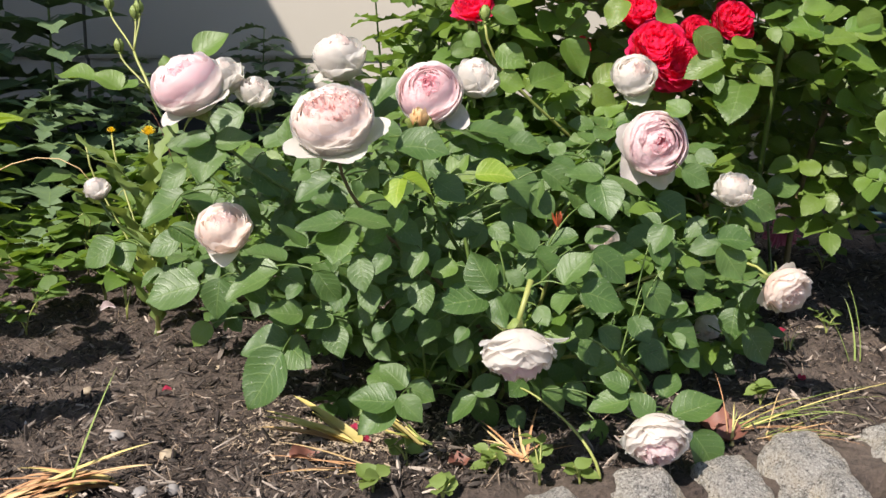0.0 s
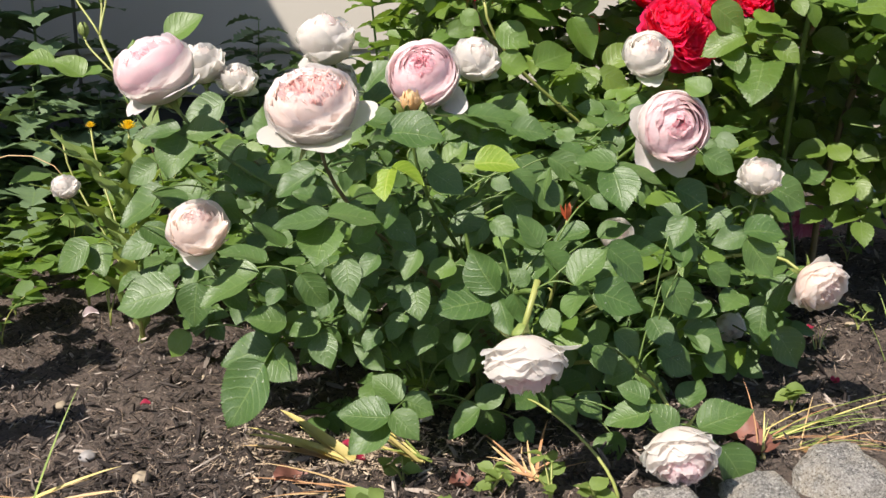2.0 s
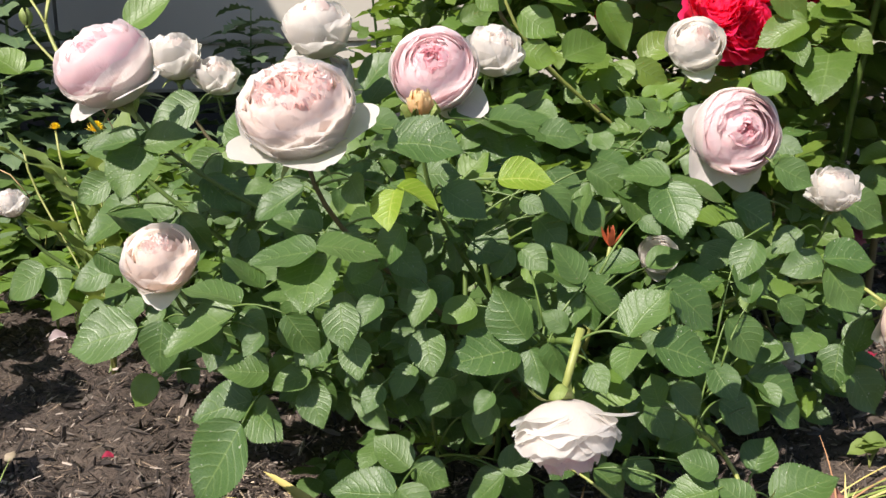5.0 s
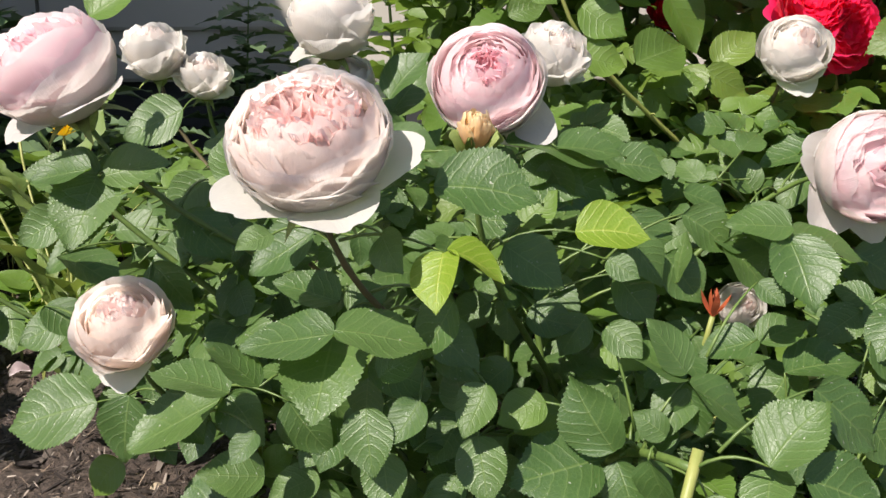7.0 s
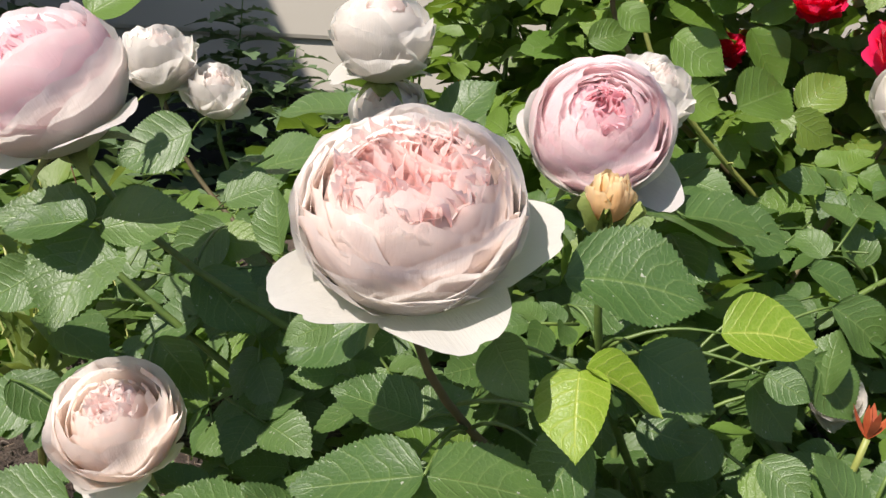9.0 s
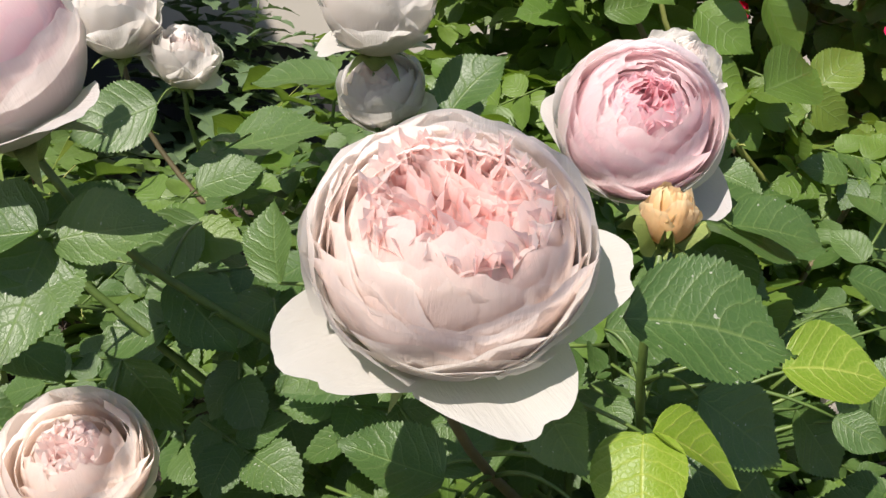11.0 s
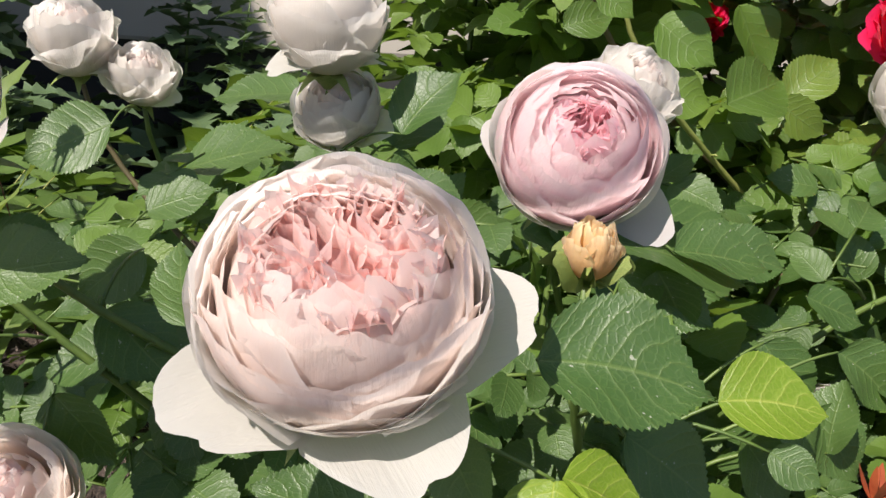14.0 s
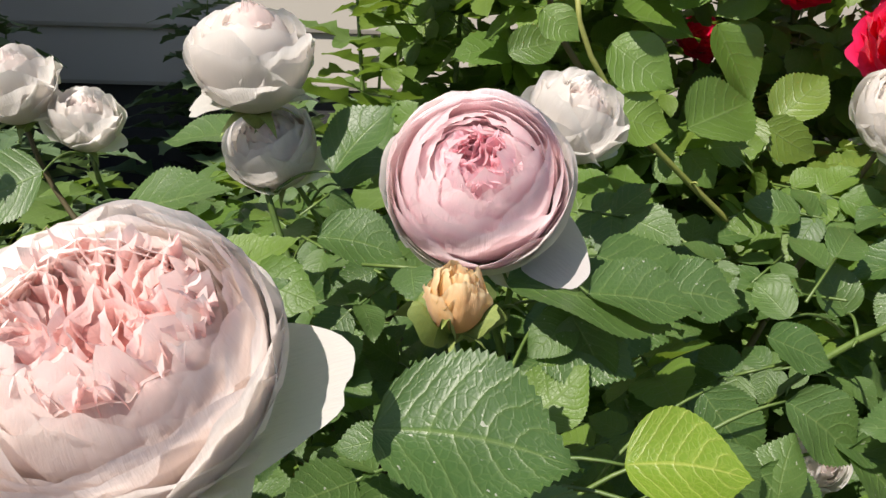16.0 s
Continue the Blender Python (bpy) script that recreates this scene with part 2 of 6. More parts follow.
def stone_mat():
    m, nt, b, out = node_mat("weathered_concrete_stone")
    sp = noise_tex(nt, 330.0, 6.0, 0.8)
    mid = noise_tex(nt, 48.0, 6.0, 0.7)
    wide = noise_tex(nt, 11.0, 3.0)
    col = mixc(nt, ramp(nt, wide, (0.40, 0.0), (0.58, 1.0)), (0.48, 0.45, 0.40), (0.62, 0.53, 0.38))
    col = mixc(nt, ramp(nt, mid, (0.50, 0.0), (0.56, 0.5)), col, (0.16, 0.16, 0.15))
    col = mixc(nt, ramp(nt, sp, (0.53, 0.0), (0.56, 0.95)), col, (0.74, 0.72, 0.66))
    col = mixc(nt, ramp(nt, sp, (0.40, 0.9), (0.44, 0.0)), col, (0.04, 0.04, 0.038))
    nt.links.new(col, b.inputs["Base Color"])
    b.inputs["Roughness"].default_value = 0.9
    bump(nt, b, mth(nt, "ADD", sp, mth(nt, "MULTIPLY", mid, 3.0)), 1.0, 0.010)
    return m


def soil_mat():
    m, nt, b, out = node_mat("dark_soil")
    f = noise_tex(nt, 150.0, 8.0, 0.7)
    g = noise_tex(nt, 26.0, 5.0, 0.6)
    w = noise_tex(nt, 3.0, 3.0)
    col = mixc(nt, ramp(nt, f, (0.35, 0.0), (0.68, 1.0)), (0.012, 0.009, 0.007), (0.17, 0.125, 0.10))
    col = mixc(nt, ramp(nt, g, (0.45, 0.0), (0.65, 0.5)), col, (0.17, 0.125, 0.095))
    col = mixc(nt, ramp(nt, w, (0.45, 0.0), (0.7, 0.45)), col, (0.24, 0.19, 0.15))
    nt.links.new(col, b.inputs["Base Color"])
    b.inputs["Roughness"].default_value = 0.92
    bump(nt, b, mth(nt, "ADD", f, g), 1.0, 0.014)
    return m


def wall_mat(name, a, c):
    m, nt, b, out = node_mat(name)
    f = noise_tex(nt, 300.0, 4.0)
    w = noise_tex(nt, 2.3, 4.0)
    nt.links.new(mixc(nt, w, a, c), b.inputs["Base Color"])
    b.inputs["Roughness"].default_value = 0.55
    bump(nt, b, f, 0.25, 0.0008)
    return m


STONE, SOIL = stone_mat(), soil_mat()
WALL = wall_mat("cream_painted_siding", (0.37, 0.345, 0.295), (0.42, 0.39, 0.335))
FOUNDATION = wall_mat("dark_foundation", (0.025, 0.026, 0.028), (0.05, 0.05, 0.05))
PAVING = plain_mat("sunlit_concrete_path", (0.24, 0.20, 0.16), (0.32, 0.28, 0.22), 30.0, 0.9)


# ---- building helpers ----
def mesh_of(name, bm, material):
    me = bpy.data.meshes.new(name)
    for f in bm.faces:
        f.smooth = True
    bm.to_mesh(me)
    bm.free()
    me.materials.append(material)
    return me


def part(name, data, material=None, parent=None, label="", m=None):
    if isinstance(data, bmesh.types.BMesh):
        data = mesh_of(name, data, material)
    ob = new(name, data)
    ob.parent = parent
    if m is not None:
        ob.matrix_basis = m
    return tagged(ob, label) if label else ob


def thing(name, where, label, category, group="", kind=""):
    ob = new(name)
    ob.empty_display_size = 0.05
    ob.matrix_basis = Matrix.Translation(where)
    return tagged(ob, label, category, group, kind)


def sheet(fn, nu, nv, bm=None, flat_uv=True):
    """A bmesh sheet from fn(u, v), u 0..1 from base to tip, v -1..1 across, with uv = (u, v)."""
    bm = bm or bmesh.new()
    uvl = bm.loops.layers.uv.verify()
    grid = [[bm.verts.new(fn(i / nu, 2 * j / nv - 1)) for j in range(nv + 1)] for i in range(nu + 1)]
    for i in range(nu):
        for j in range(nv):
            f = bm.faces.new((grid[i][j], grid[i + 1][j], grid[i + 1][j + 1], grid[i][j + 1]))
            f.smooth = True
            for lp, (a, c) in zip(f.loops, ((i, j), (i + 1, j), (i + 1, j + 1), (i, j + 1))):
                lp[uvl].uv = (a / nu, c / nv)
    return bm


def tube(points, radii, sides=7, bm=None, cap=True):
    bm = bm or bmesh.new()
    pts = [Vector(p) for p in points]
    rings, side = [], Vector((0.37, 0.21, 0.9))
    for i, p in enumerate(pts):
        d = (pts[min(i + 1, len(pts) - 1)] - pts[max(i - 1, 0)]).normalized()
        a = d.cross(side)
        if a.length < 0.1:
            a = d.cross(Vector((1, 0, 0)))
        a.normalize()
        b = d.cross(a)
        r = radii[i] if hasattr(radii, "__len__") else radii
        rings.append([bm.verts.new(p + r * (a * math.cos(2 * math.pi * k / sides) + b * math.sin(2 * math.pi * k / sides))) for k in range(sides)])
    for r0, r1 in zip(rings, rings[1:]):
        for k in range(sides):
            bm.faces.new((r0[k], r0[(k + 1) % sides], r1[(k + 1) % sides], r1[k]))
    if cap:
        bm.faces.new(rings[-1])
        bm.faces.new(list(reversed(rings[0])))
    return bm


def bezier(p0, p1, p2, p3, n=12):
    p0, p1, p2, p3 = map(Vector, (p0, p1, p2, p3))
    return [(1 - t) ** 3 * p0 + 3 * t * (1 - t) ** 2 * p1 + 3 * t * t * (1 - t) * p2 + t ** 3 * p3 for t in (i / n for i in range(n + 1))]


def frame_of(base, tip, roll=0.0):
    """Pose with y from base to tip and z as near to up as may be, turned by roll degrees about y."""
    base, tip = Vector(base), Vector(tip)
    y = (tip - base).normalized()
    z = Vector((0, 0, 1)) - y * y.z
    if z.length < 0.05:
        z = Vector((0, -1, 0)) - y * (-y.y)
    z.normalize()
    z = Matrix.Rotation(radians(roll), 3, y) @ z
    x = y.cross(z)
    return Matrix.Translation(base) @ Matrix((x, y, z)).transposed().to_4x4()


def axis_pose(where, axis, spin=0.0):
    return Matrix.Translation(where) @ Vector(axis).normalized().to_track_quat("Z", "Y").to_matrix().to_4x4() @ Matrix.Rotation(radians(spin), 4, "Z")


# ---- leaflets ----
def leaflet_mesh(name, seed, material, nu=41, nv=4, width=0.80, fold=0.32, droop=0.14, teeth=0.024):
    """A rose leaflet one unit long: oval, toothed, folded along the midrib and bent back at the tip."""
    rnd = random.Random(seed)
    skew, wav, ph = rnd.uniform(-0.05, 0.05), rnd.uniform(0.015, 0.04), rnd.uniform(0, 6.28)
    f0, d0 = fold * rnd.uniform(0.45, 1.3), droop * rnd.uniform(0.2, 1.5)

    def fn(u, v):
        w = 0.52 * width * (math.sin(math.pi * min(1, u) ** 0.80) ** (0.60 + 0.62 * u * u) if 0 < u < 1 else 0.0)
        edge = abs(v) == 1
        tooth = teeth * (1 if round(u * nu) % 2 else -0.35) if edge and 0 < u < 1 else 0
        x = v * (w + tooth * 0.8) + skew * math.sin(math.pi * u)
        z = f0 * abs(x) * (1 - 0.5 * u) * 1.2 - d0 * u * u + wav * math.sin(9 * u + ph + 2 * v) * abs(v)
        return Vector((x, min(1.0, u + (0.25 * tooth if edge else 0)), z))

    bm = sheet(fn, nu, nv)
    bmesh.ops.remove_doubles(bm, verts=bm.verts, dist=1e-5)
    return mesh_of(name, bm, material)


def leaf_set(name, material, seed, **kw):
    return [leaflet_mesh(name, seed + k, material, **kw) for k in range(5)]


HERO = [leaf_set("leaflet", LEAF, 10, nu=49, teeth=0.021, width=0.74), leaf_set("leaflet", LEAF_YOUNG, 20, teeth=0.012), leaf_set("leaflet", LEAF_YELLOW, 30, teeth=0.007), leaf_set("leaflet", LEAF_RED_BUSH, 35, nu=39, width=0.7, teeth=0.022)]
FILL = leaf_set("leaflet", LEAF, 40, nu=25, nv=2, teeth=0.030, width=0.70)
FILL_RED = leaf_set("leaflet", LEAF_RED_BUSH, 50, nu=15, nv=2, teeth=0.026, width=0.66)
FILL_YOUNG = leaf_set("leaflet", LEAF_YOUNG, 60, nu=15, nv=2, teeth=0.026, width=0.7)


def join(poses_meshes):
    """Vertices, faces and uvs of many posed meshes, joined into one mesh."""
    vs, fs, us, n = [], [], [], 0
    cache = {}
    for m, me in poses_meshes:
        if me.name not in cache:
            co = np.array([v.co for v in me.vertices])
            uv = [tuple(d.uv) for d in me.uv_layers[0].data] if me.uv_layers else []
            cache[me.name] = (co, [tuple(p.vertices) for p in me.polygons], uv)
        co, polys, uv = cache[me.name]
        a = np.array(m)
        vs.append(co @ a[:3, :3].T + a[:3, 3])
        fs += [tuple(n + k for k in p) for p in polys]
        us += uv
        n += len(co)
    out = bpy.data.meshes.new("joined")
    out.from_pydata(np.concatenate(vs).tolist(), [], fs)
    if us:
        layer = out.uv_layers.new(name="UVMap")
        layer.data.foreach_set("uv", np.array(us, dtype=np.float32).ravel())
    out.polygons.foreach_set("use_smooth", [True] * len(fs))
    out.materials.append(poses_meshes[0][1].materials[0])
    out.update()
    return out


def compound(where, out, length, seed, up=None):
    """Poses of the five leaflets of a rose leaf that grows from `where` towards `out`."""
    rnd = random.Random(seed)
    o = Vector(out).normalized()
    up = Vector(up) if up is not None else Vector((-0.15, -0.35, 0.9))
    z = up - o * up.dot(o)
    z.normalize()
    x = o.cross(z)
    res = []
    for along, side, size in ((1.0, 0, 1.0), (0.72, 1, 0.86), (0.72, -1, 0.86), (0.30, 1, 0.68), (0.30, -1, 0.68)):
        p = Vector(where) + o * length * along * 1.15
        d = (o * (1 if side == 0 else 0.45) + x * side * rnd.uniform(0.75, 1.0) + z * rnd.uniform(-0.35, 0.15)).normalized()
        n = (z + x * side * rnd.uniform(-0.1, 0.35) + Vector((rnd.gauss(0, 0.22), rnd.gauss(0, 0.22), rnd.gauss(0, 0.15))))
        n = (n - d * n.dot(d)).normalized()
        s = size * length * rnd.uniform(0.92, 1.12)
        m = Matrix.Translation(p) @ Matrix((d.cross(n), d, n)).transposed().to_4x4() @ Matrix.Diagonal((s, s, s, 1))
        res.append(m)
    return res, [Vector(where), Vector(where) + o * length * 1.15]


# ---- roses ----
def shell_petal(name, seed, material, psi=120, half=0.75, flare=0.05, ruffle=0.02, tall=0.9, nu=14, nv=30, cut=0.2, jag=0.05, side=0.016, girth=1.0, lift=0.0):
    """One petal of a ball of radius 1 whose calyx is at the origin, opening along z: it hugs the ball, one side over its neighbour, and its crinkled rim rolls outwards."""
    rnd = random.Random(seed)
    ox, oy = rnd.uniform(0, 50), rnd.uniform(0, 50)
    p1 = radians(psi)
    notch, nv0 = rnd.uniform(0.0, 0.05), rnd.uniform(-0.4, 0.4)
    crease, cv = rnd.uniform(-0.9, 0.9) * ruffle, rnd.uniform(-0.5, 0.5)

    def fn(u, v):
        tip = 1 - cut * abs(v) ** 2.6 + jag * noise.noise((v * 1.7 + ox, oy, 0)) + 0.35 * jag * noise.noise((v * 6 + ox, oy, 2.0)) - notch * math.exp(-((v - nv0) * 7) ** 2)
        s = u * max(0.1, tip)
        a = 0.08 + (p1 - 0.08) * s
        w = 0.35 + 0.65 * min(1.0, s / 0.5) ** 0.8
        ph = half * v * w
        edge = max(0.0, (u - 0.72) / 0.28)
        roll = flare * edge ** 2.2 * (0.75 + 1.3 * noise.noise((v * 2.3 + oy, ox, 4.1)))
        r = 1 + side * v + ruffle * noise.noise((u * 1.7 + ox, v * 1.6 + oy, 1.7)) * s + roll
        r += 0.35 * ruffle * edge * noise.noise((v * 8 + ox, oy, u * 2)) + 0.22 * ruffle * noise.noise((u * 3 + ox, v * 7 + oy, 9.1)) * s
        r += crease * math.exp(-((v - cv) * 4.5) ** 2) * s
        q = girth + r - 1
        z = tall * (1 - math.cos(a) * (1.0 if a < math.pi / 2 else q)) + lift * s * s - 0.6 * roll
        return Vector((q * math.sin(a) * math.cos(ph), q * math.sin(a) * math.sin(ph), z))

    return mesh_of(name, sheet(fn, nu, nv), material)


def fold_petal(name, seed, material, r0=0.1, r1=0.62, spread=0.3, low=0.6, top0=1.2, top1=1.45, wave=0.05, nu=9, nv=40):
    """A crinkled inner petal on edge, folded double: the fold towards the heart of the flower, both arms running outwards, the rim curling over."""
    rnd = random.Random(seed)
    ox, oy = rnd.uniform(0, 50), rnd.uniform(0, 50)
    lean0 = rnd.choice((-1, 1)) * rnd.uniform(0.02, 0.07)

    def fn(u, v):
        t = abs(v)
        r = r0 + (r1 - r0) * t ** 1.15
        ang = math.copysign(spread * min(1.0, t / 0.35) ** 0.6, v) * (0.78 + 0.30 * t)
        off = wave * (0.35 + u) * noise.noise((v * 1.8 + ox, oy, u * 0.8)) + 0.30 * wave * u * noise.noise((v * 6.5 + ox, oy, u))
        r += wave * 0.5 * noise.noise((v * 3 + oy, ox, u)) * u
        top = top0 + (top1 - top0) * t ** 1.2 + 0.05 * noise.noise((v * 2.0 + oy, ox, 3.0)) + 0.016 * noise.noise((v * 9 + oy, ox, 3.0))
        z = low + (top - low) * u
        off += (lean0 + 0.05 * noise.noise((v * 2 + ox, oy, 7.0))) * u ** 3
        return Vector((r * math.cos(ang) - off * math.sin(ang), r * math.sin(ang) + off * math.cos(ang), z))

    return mesh_of(name, sheet(fn, nu, nv), material)


def heart_petal(name, seed, material, radius=0.6, z0=1.2, rise=0.1, nu=14, nv=40):
    """The crumpled mass of small petals at the bottom of the cup."""
    rnd = random.Random(seed)
    ox = rnd.uniform(0, 50)

    def fn(u, v):
        a = math.pi * v
        r = radius * u
        q = (r * math.cos(a), r * math.sin(a), ox)
        return Vector((q[0], q[1], z0 + rise * u * u + 0.10 * noise.noise((q[0] * 5, q[1] * 5, ox)) + 0.05 * noise.noise((q[0] * 13, q[1] * 13, ox))))

    return mesh_of(name, sheet(fn, nu, nv), material)


def skirt_petal(name, seed, material, length=1.35, half=0.70, rise=0.55, droop=0.75, nu=14, nv=22):
    """An outer petal that has fallen open below the ball: broad and round, with a notch and a few waves along the rim."""
    rnd = random.Random(seed)
    ox = rnd.uniform(0, 50)
    n0 = rnd.uniform(-0.35, 0.35)

    def fn(u, v):
        tip = 1 - 0.46 * abs(v) ** 2.4 + 0.03 * noise.noise((v * 2 + ox, 0, 0)) + 0.012 * noise.noise((v * 8 + ox, 0, 4)) - 0.06 * math.exp(-((v - n0) * 7) ** 2)
        s = u * tip
        w = half * (0.24 + 0.76 * math.sin(min(1.0, s / 0.58) * math.pi / 2))
        nz = noise.noise((u * 1.6 + ox, v * 1.3, 5.0))
        return Vector((length * s, w * v, rise * s - droop * s * s + 0.10 * v * v * s + 0.07 * nz * s + 0.05 * max(0, u - 0.6) * noise.noise((u * 3 + ox, v * 5, 2.0))))

    return mesh_of(name, sheet(fn, nu, nv), material)


def calyx_mesh(name):
    bm = bmesh.new()
    pts, rad = [], []
    for i in range(9):
        t = i / 8
        pts.append((0, 0, -0.30 + 0.42 * t))
        rad.append(0.07 + 0.20 * math.sin(math.pi * min(1, t * 0.75)) ** 1.2)
    tube(pts, rad, 10, bm)
    for k in range(5):
        a = 2 * math.pi * k / 5 + 0.3
        rot = Matrix.Rotation(a, 4, "Z")
        sheet(lambda u, v: rot @ Vector((0.18 + 0.62 * u, 0.15 * v * (1 - u) ** 0.8, 0.02 - 0.42 * u * u + 0.14 * u)), 5, 2, bm)
    return mesh_of(name, bm, SEPAL)


CALYX = calyx_mesh("rose_calyx")
KINDS = {}


def rose_kind(key, shells, folds=(), seed=0, heart=None, front=0.0):
    """Petal meshes and their turns about the axis, shared by all roses of one kind. front: the turn at which outer petals open lowest."""
    rnd = random.Random(seed)
    petals = []
    for li, (r, psi, n, half, mat, kw) in enumerate(shells):
        kw = dict(kw)
        dip = kw.pop("dip", 0.0)
        var = []
        for k in range(n):
            turn = 360 * (k + 0.5 * (li % 2)) / n + li * 23 + rnd.uniform(-9, 9)
            lower = dip * (0.5 + 0.5 * math.cos(radians(turn - front))) ** 1.5
            if dip > 4 or k < 3:
                var.append(shell_petal("petal", seed * 97 + li * 7 + k, mat, psi - lower + rnd.uniform(-8, 8), half, girth=r, **{"cut": 0.30 if li < 8 else 0.2, **kw}))
            petals.append((var[k % len(var)], turn, rnd.uniform(0.99, 1.01), rnd.gauss(0, 0.012)))
    for quarters, depth, mat, r0, r1, low, top0, top1, wave, turn0 in folds:
        for q in range(quarters):
            turn = turn0 + 360 * (q + rnd.uniform(-0.05, 0.05)) / quarters
            for k in range(depth):
                sp = (math.pi / quarters) * (k + 0.45) / depth
                me = fold_petal("petal", seed * 131 + q * 37 + k, mat[k % len(mat)], r0 + (r1 - r0) * 0.45 * (1 - (k + 1) / depth) + 0.02, r1 * rnd.uniform(0.88, 1.05), sp, low, top0 - 0.10 * max(0.0, 1 - k / 3) + rnd.uniform(-0.05, 0.05), top1 + rnd.uniform(-0.04, 0.04), wave)
                petals.append((me, turn, 1.0, 0.0))
    if heart:
        petals.append((heart_petal("petal", seed, *heart), 0.0, 1.0, 0.0))
    KINDS[key] = petals


def tiers(n, r_in, psi_a, psi_b, rim, heart, mats, tall=0.9, ruffle=(0.035, 0.08), flare=(0.05, 0.02), per=(5, 7), knee=0.45, r_out=1.0, dip=0.0, spread=0.75, jag=0.06, bulk=1.3):
    """Shells of petals from the outside inwards. The tips climb from psi_a to psi_b; past the rim they stay between the heights rim and heart."""
    rows = []
    for i in range(n):
        f = i / (n - 1)
        r = r_out + (r_in - r_out) * f ** bulk
        psi = psi_a + (psi_b - psi_a) * min(1.0, f / knee) ** spread
        lift = 0.0
        if f > knee:
            g = (f - knee) / (1 - knee)
            lift = rim + (heart - rim) * g - tall * (1 - r * math.cos(radians(psi)))
        k = round(per[0] + (per[1] - per[0]) * f)
        rows.append((r, psi, k, 1.3 * math.pi / k + 0.24, mats[min(len(mats) - 1, int(f * len(mats)))],
                     dict(flare=flare[0] + (flare[1] - flare[0]) * f, ruffle=ruffle[0] + (ruffle[1] - ruffle[0]) * f, tall=tall, lift=lift, dip=dip * max(0.0, 1 - f / knee), jag=jag)))
    return rows


def rose(bush, kind, where, axis, size, spin=0, skirts=(), skirt_mat=None, label="", name="rose", hip=True):
    """A rose whose ball has its centre at `where`. skirts: (turn, length, droop) of the fallen outer petals."""
    ax = Vector(axis).normalized()
    base = Vector(where) - ax * size * 0.85
    m = bush.matrix_basis.inverted() @ axis_pose(base, ax, spin) @ Matrix.Diagonal((size, size, size, 1))
    ob = part(name, CALYX, None, bush, label, m)
    for me, turn, r, lift in KINDS[kind]:
        part("petal", me, None, ob, "", Matrix.Rotation(radians(turn), 4, "Z") @ Matrix.Rotation(lift, 4, "Y") @ Matrix.Rotation(lift * 1.3, 4, "X") @ Matrix.Diagonal((r, r, r, 1)))
    for k, (turn, length, droop) in enumerate(skirts):
        me = skirt_petal("petal", 700 + k + int(size * 9e3), skirt_mat or PETAL_WHITE, length, 0.60, 0.90 if droop > 0.25 else 0.72, droop)
        part("petal", me, None, ob, "", Matrix.Rotation(radians(turn - spin), 4, "Z"))
    return base


LIP = (PETAL_PINK, PETAL_PINK, PETAL_BLUSH)
rose_kind("open", tiers(16, 0.56, 108, 133, 1.38, 1.32, (PETAL_WHITE, PETAL, PETAL, PETAL, PETAL, PETAL_BLUSH, PETAL_BLUSH), 0.89, (0.04, 0.05), (0.07, 0.03), (4, 6), 0.75, dip=28, spread=0.65, jag=0.11, bulk=1.3),
          [(2, 12, LIP, 0.03, 0.66, 0.80, 1.28, 1.40, 0.13, 20), (6, 2, (PETAL_PINK, PETAL_BLUSH), 0.30, 0.68, 0.9, 1.30, 1.40, 0.12, 50)], 3, (PETAL_PINK, 0.66, 1.12, 0.14), -95)
rose_kind("ball", tiers(14, 0.30, 102, 150, 1.58, 1.50, (PETAL_WHITE, PETAL_ROSY, PETAL_ROSY, PETAL_ROSY, PETAL_ROSY, PETAL_ROSY, PETAL_DEEP), 0.96, (0.025, 0.035), (0.04, 0.01), (4, 5), 0.8, dip=24, spread=0.75, jag=0.11, bulk=1.5),
          [(3, 5, (PETAL_DEEP,), 0.03, 0.36, 1.0, 1.40, 1.52, 0.10, 10)], 5, (PETAL_DEEP, 0.45, 1.28, 0.06), -85)
rose_kind("tight", tiers(14, 0.24, 96, 154, 1.62, 1.56, (PETAL_WHITE, PETAL_ROSY, PETAL_ROSY, PETAL_ROSY, PETAL_ROSY, PETAL_ROSY, PETAL_DEEP), 0.96, (0.02, 0.03), (0.03, 0.01), (4, 4), 0.82, dip=10, spread=0.75, jag=0.11, bulk=1.8),
          [(3, 4, (PETAL_DEEP,), 0.02, 0.28, 1.0, 1.46, 1.58, 0.08, 0)], 6, (PETAL_DEEP, 0.40, 1.36, 0.05), -85)
rose_kind("cup", tiers(10, 0.14, 96, 158, 1.72, 1.80, (PETAL_WHITE, PETAL_WHITE, PETAL_WHITE, PETAL, PETAL_BLUSH), 1.02, (0.04, 0.04), (0.09, 0.02), (4, 4), 0.6, dip=14, jag=0.10),
          (), 8, (PETAL_BLUSH, 0.4, 1.45, 0.05), -85)
rose_kind("peach", tiers(9, 0.30, 98, 142, 1.58, 1.52, (PETAL_PEACH, PETAL_PEACH, PETAL_PEACH, PETAL_PEACH, PETAL_BLUSH), 1.0, (0.05, 0.05), (0.11, 0.03), (4, 5), 0.75, dip=22, jag=0.12, bulk=1.4),
          [(3, 4, (PETAL_BLUSH,), 0.02, 0.36, 1.0, 1.46, 1.56, 0.09, 0)], 11, (PETAL_BLUSH, 0.42, 1.34, 0.05), -85)
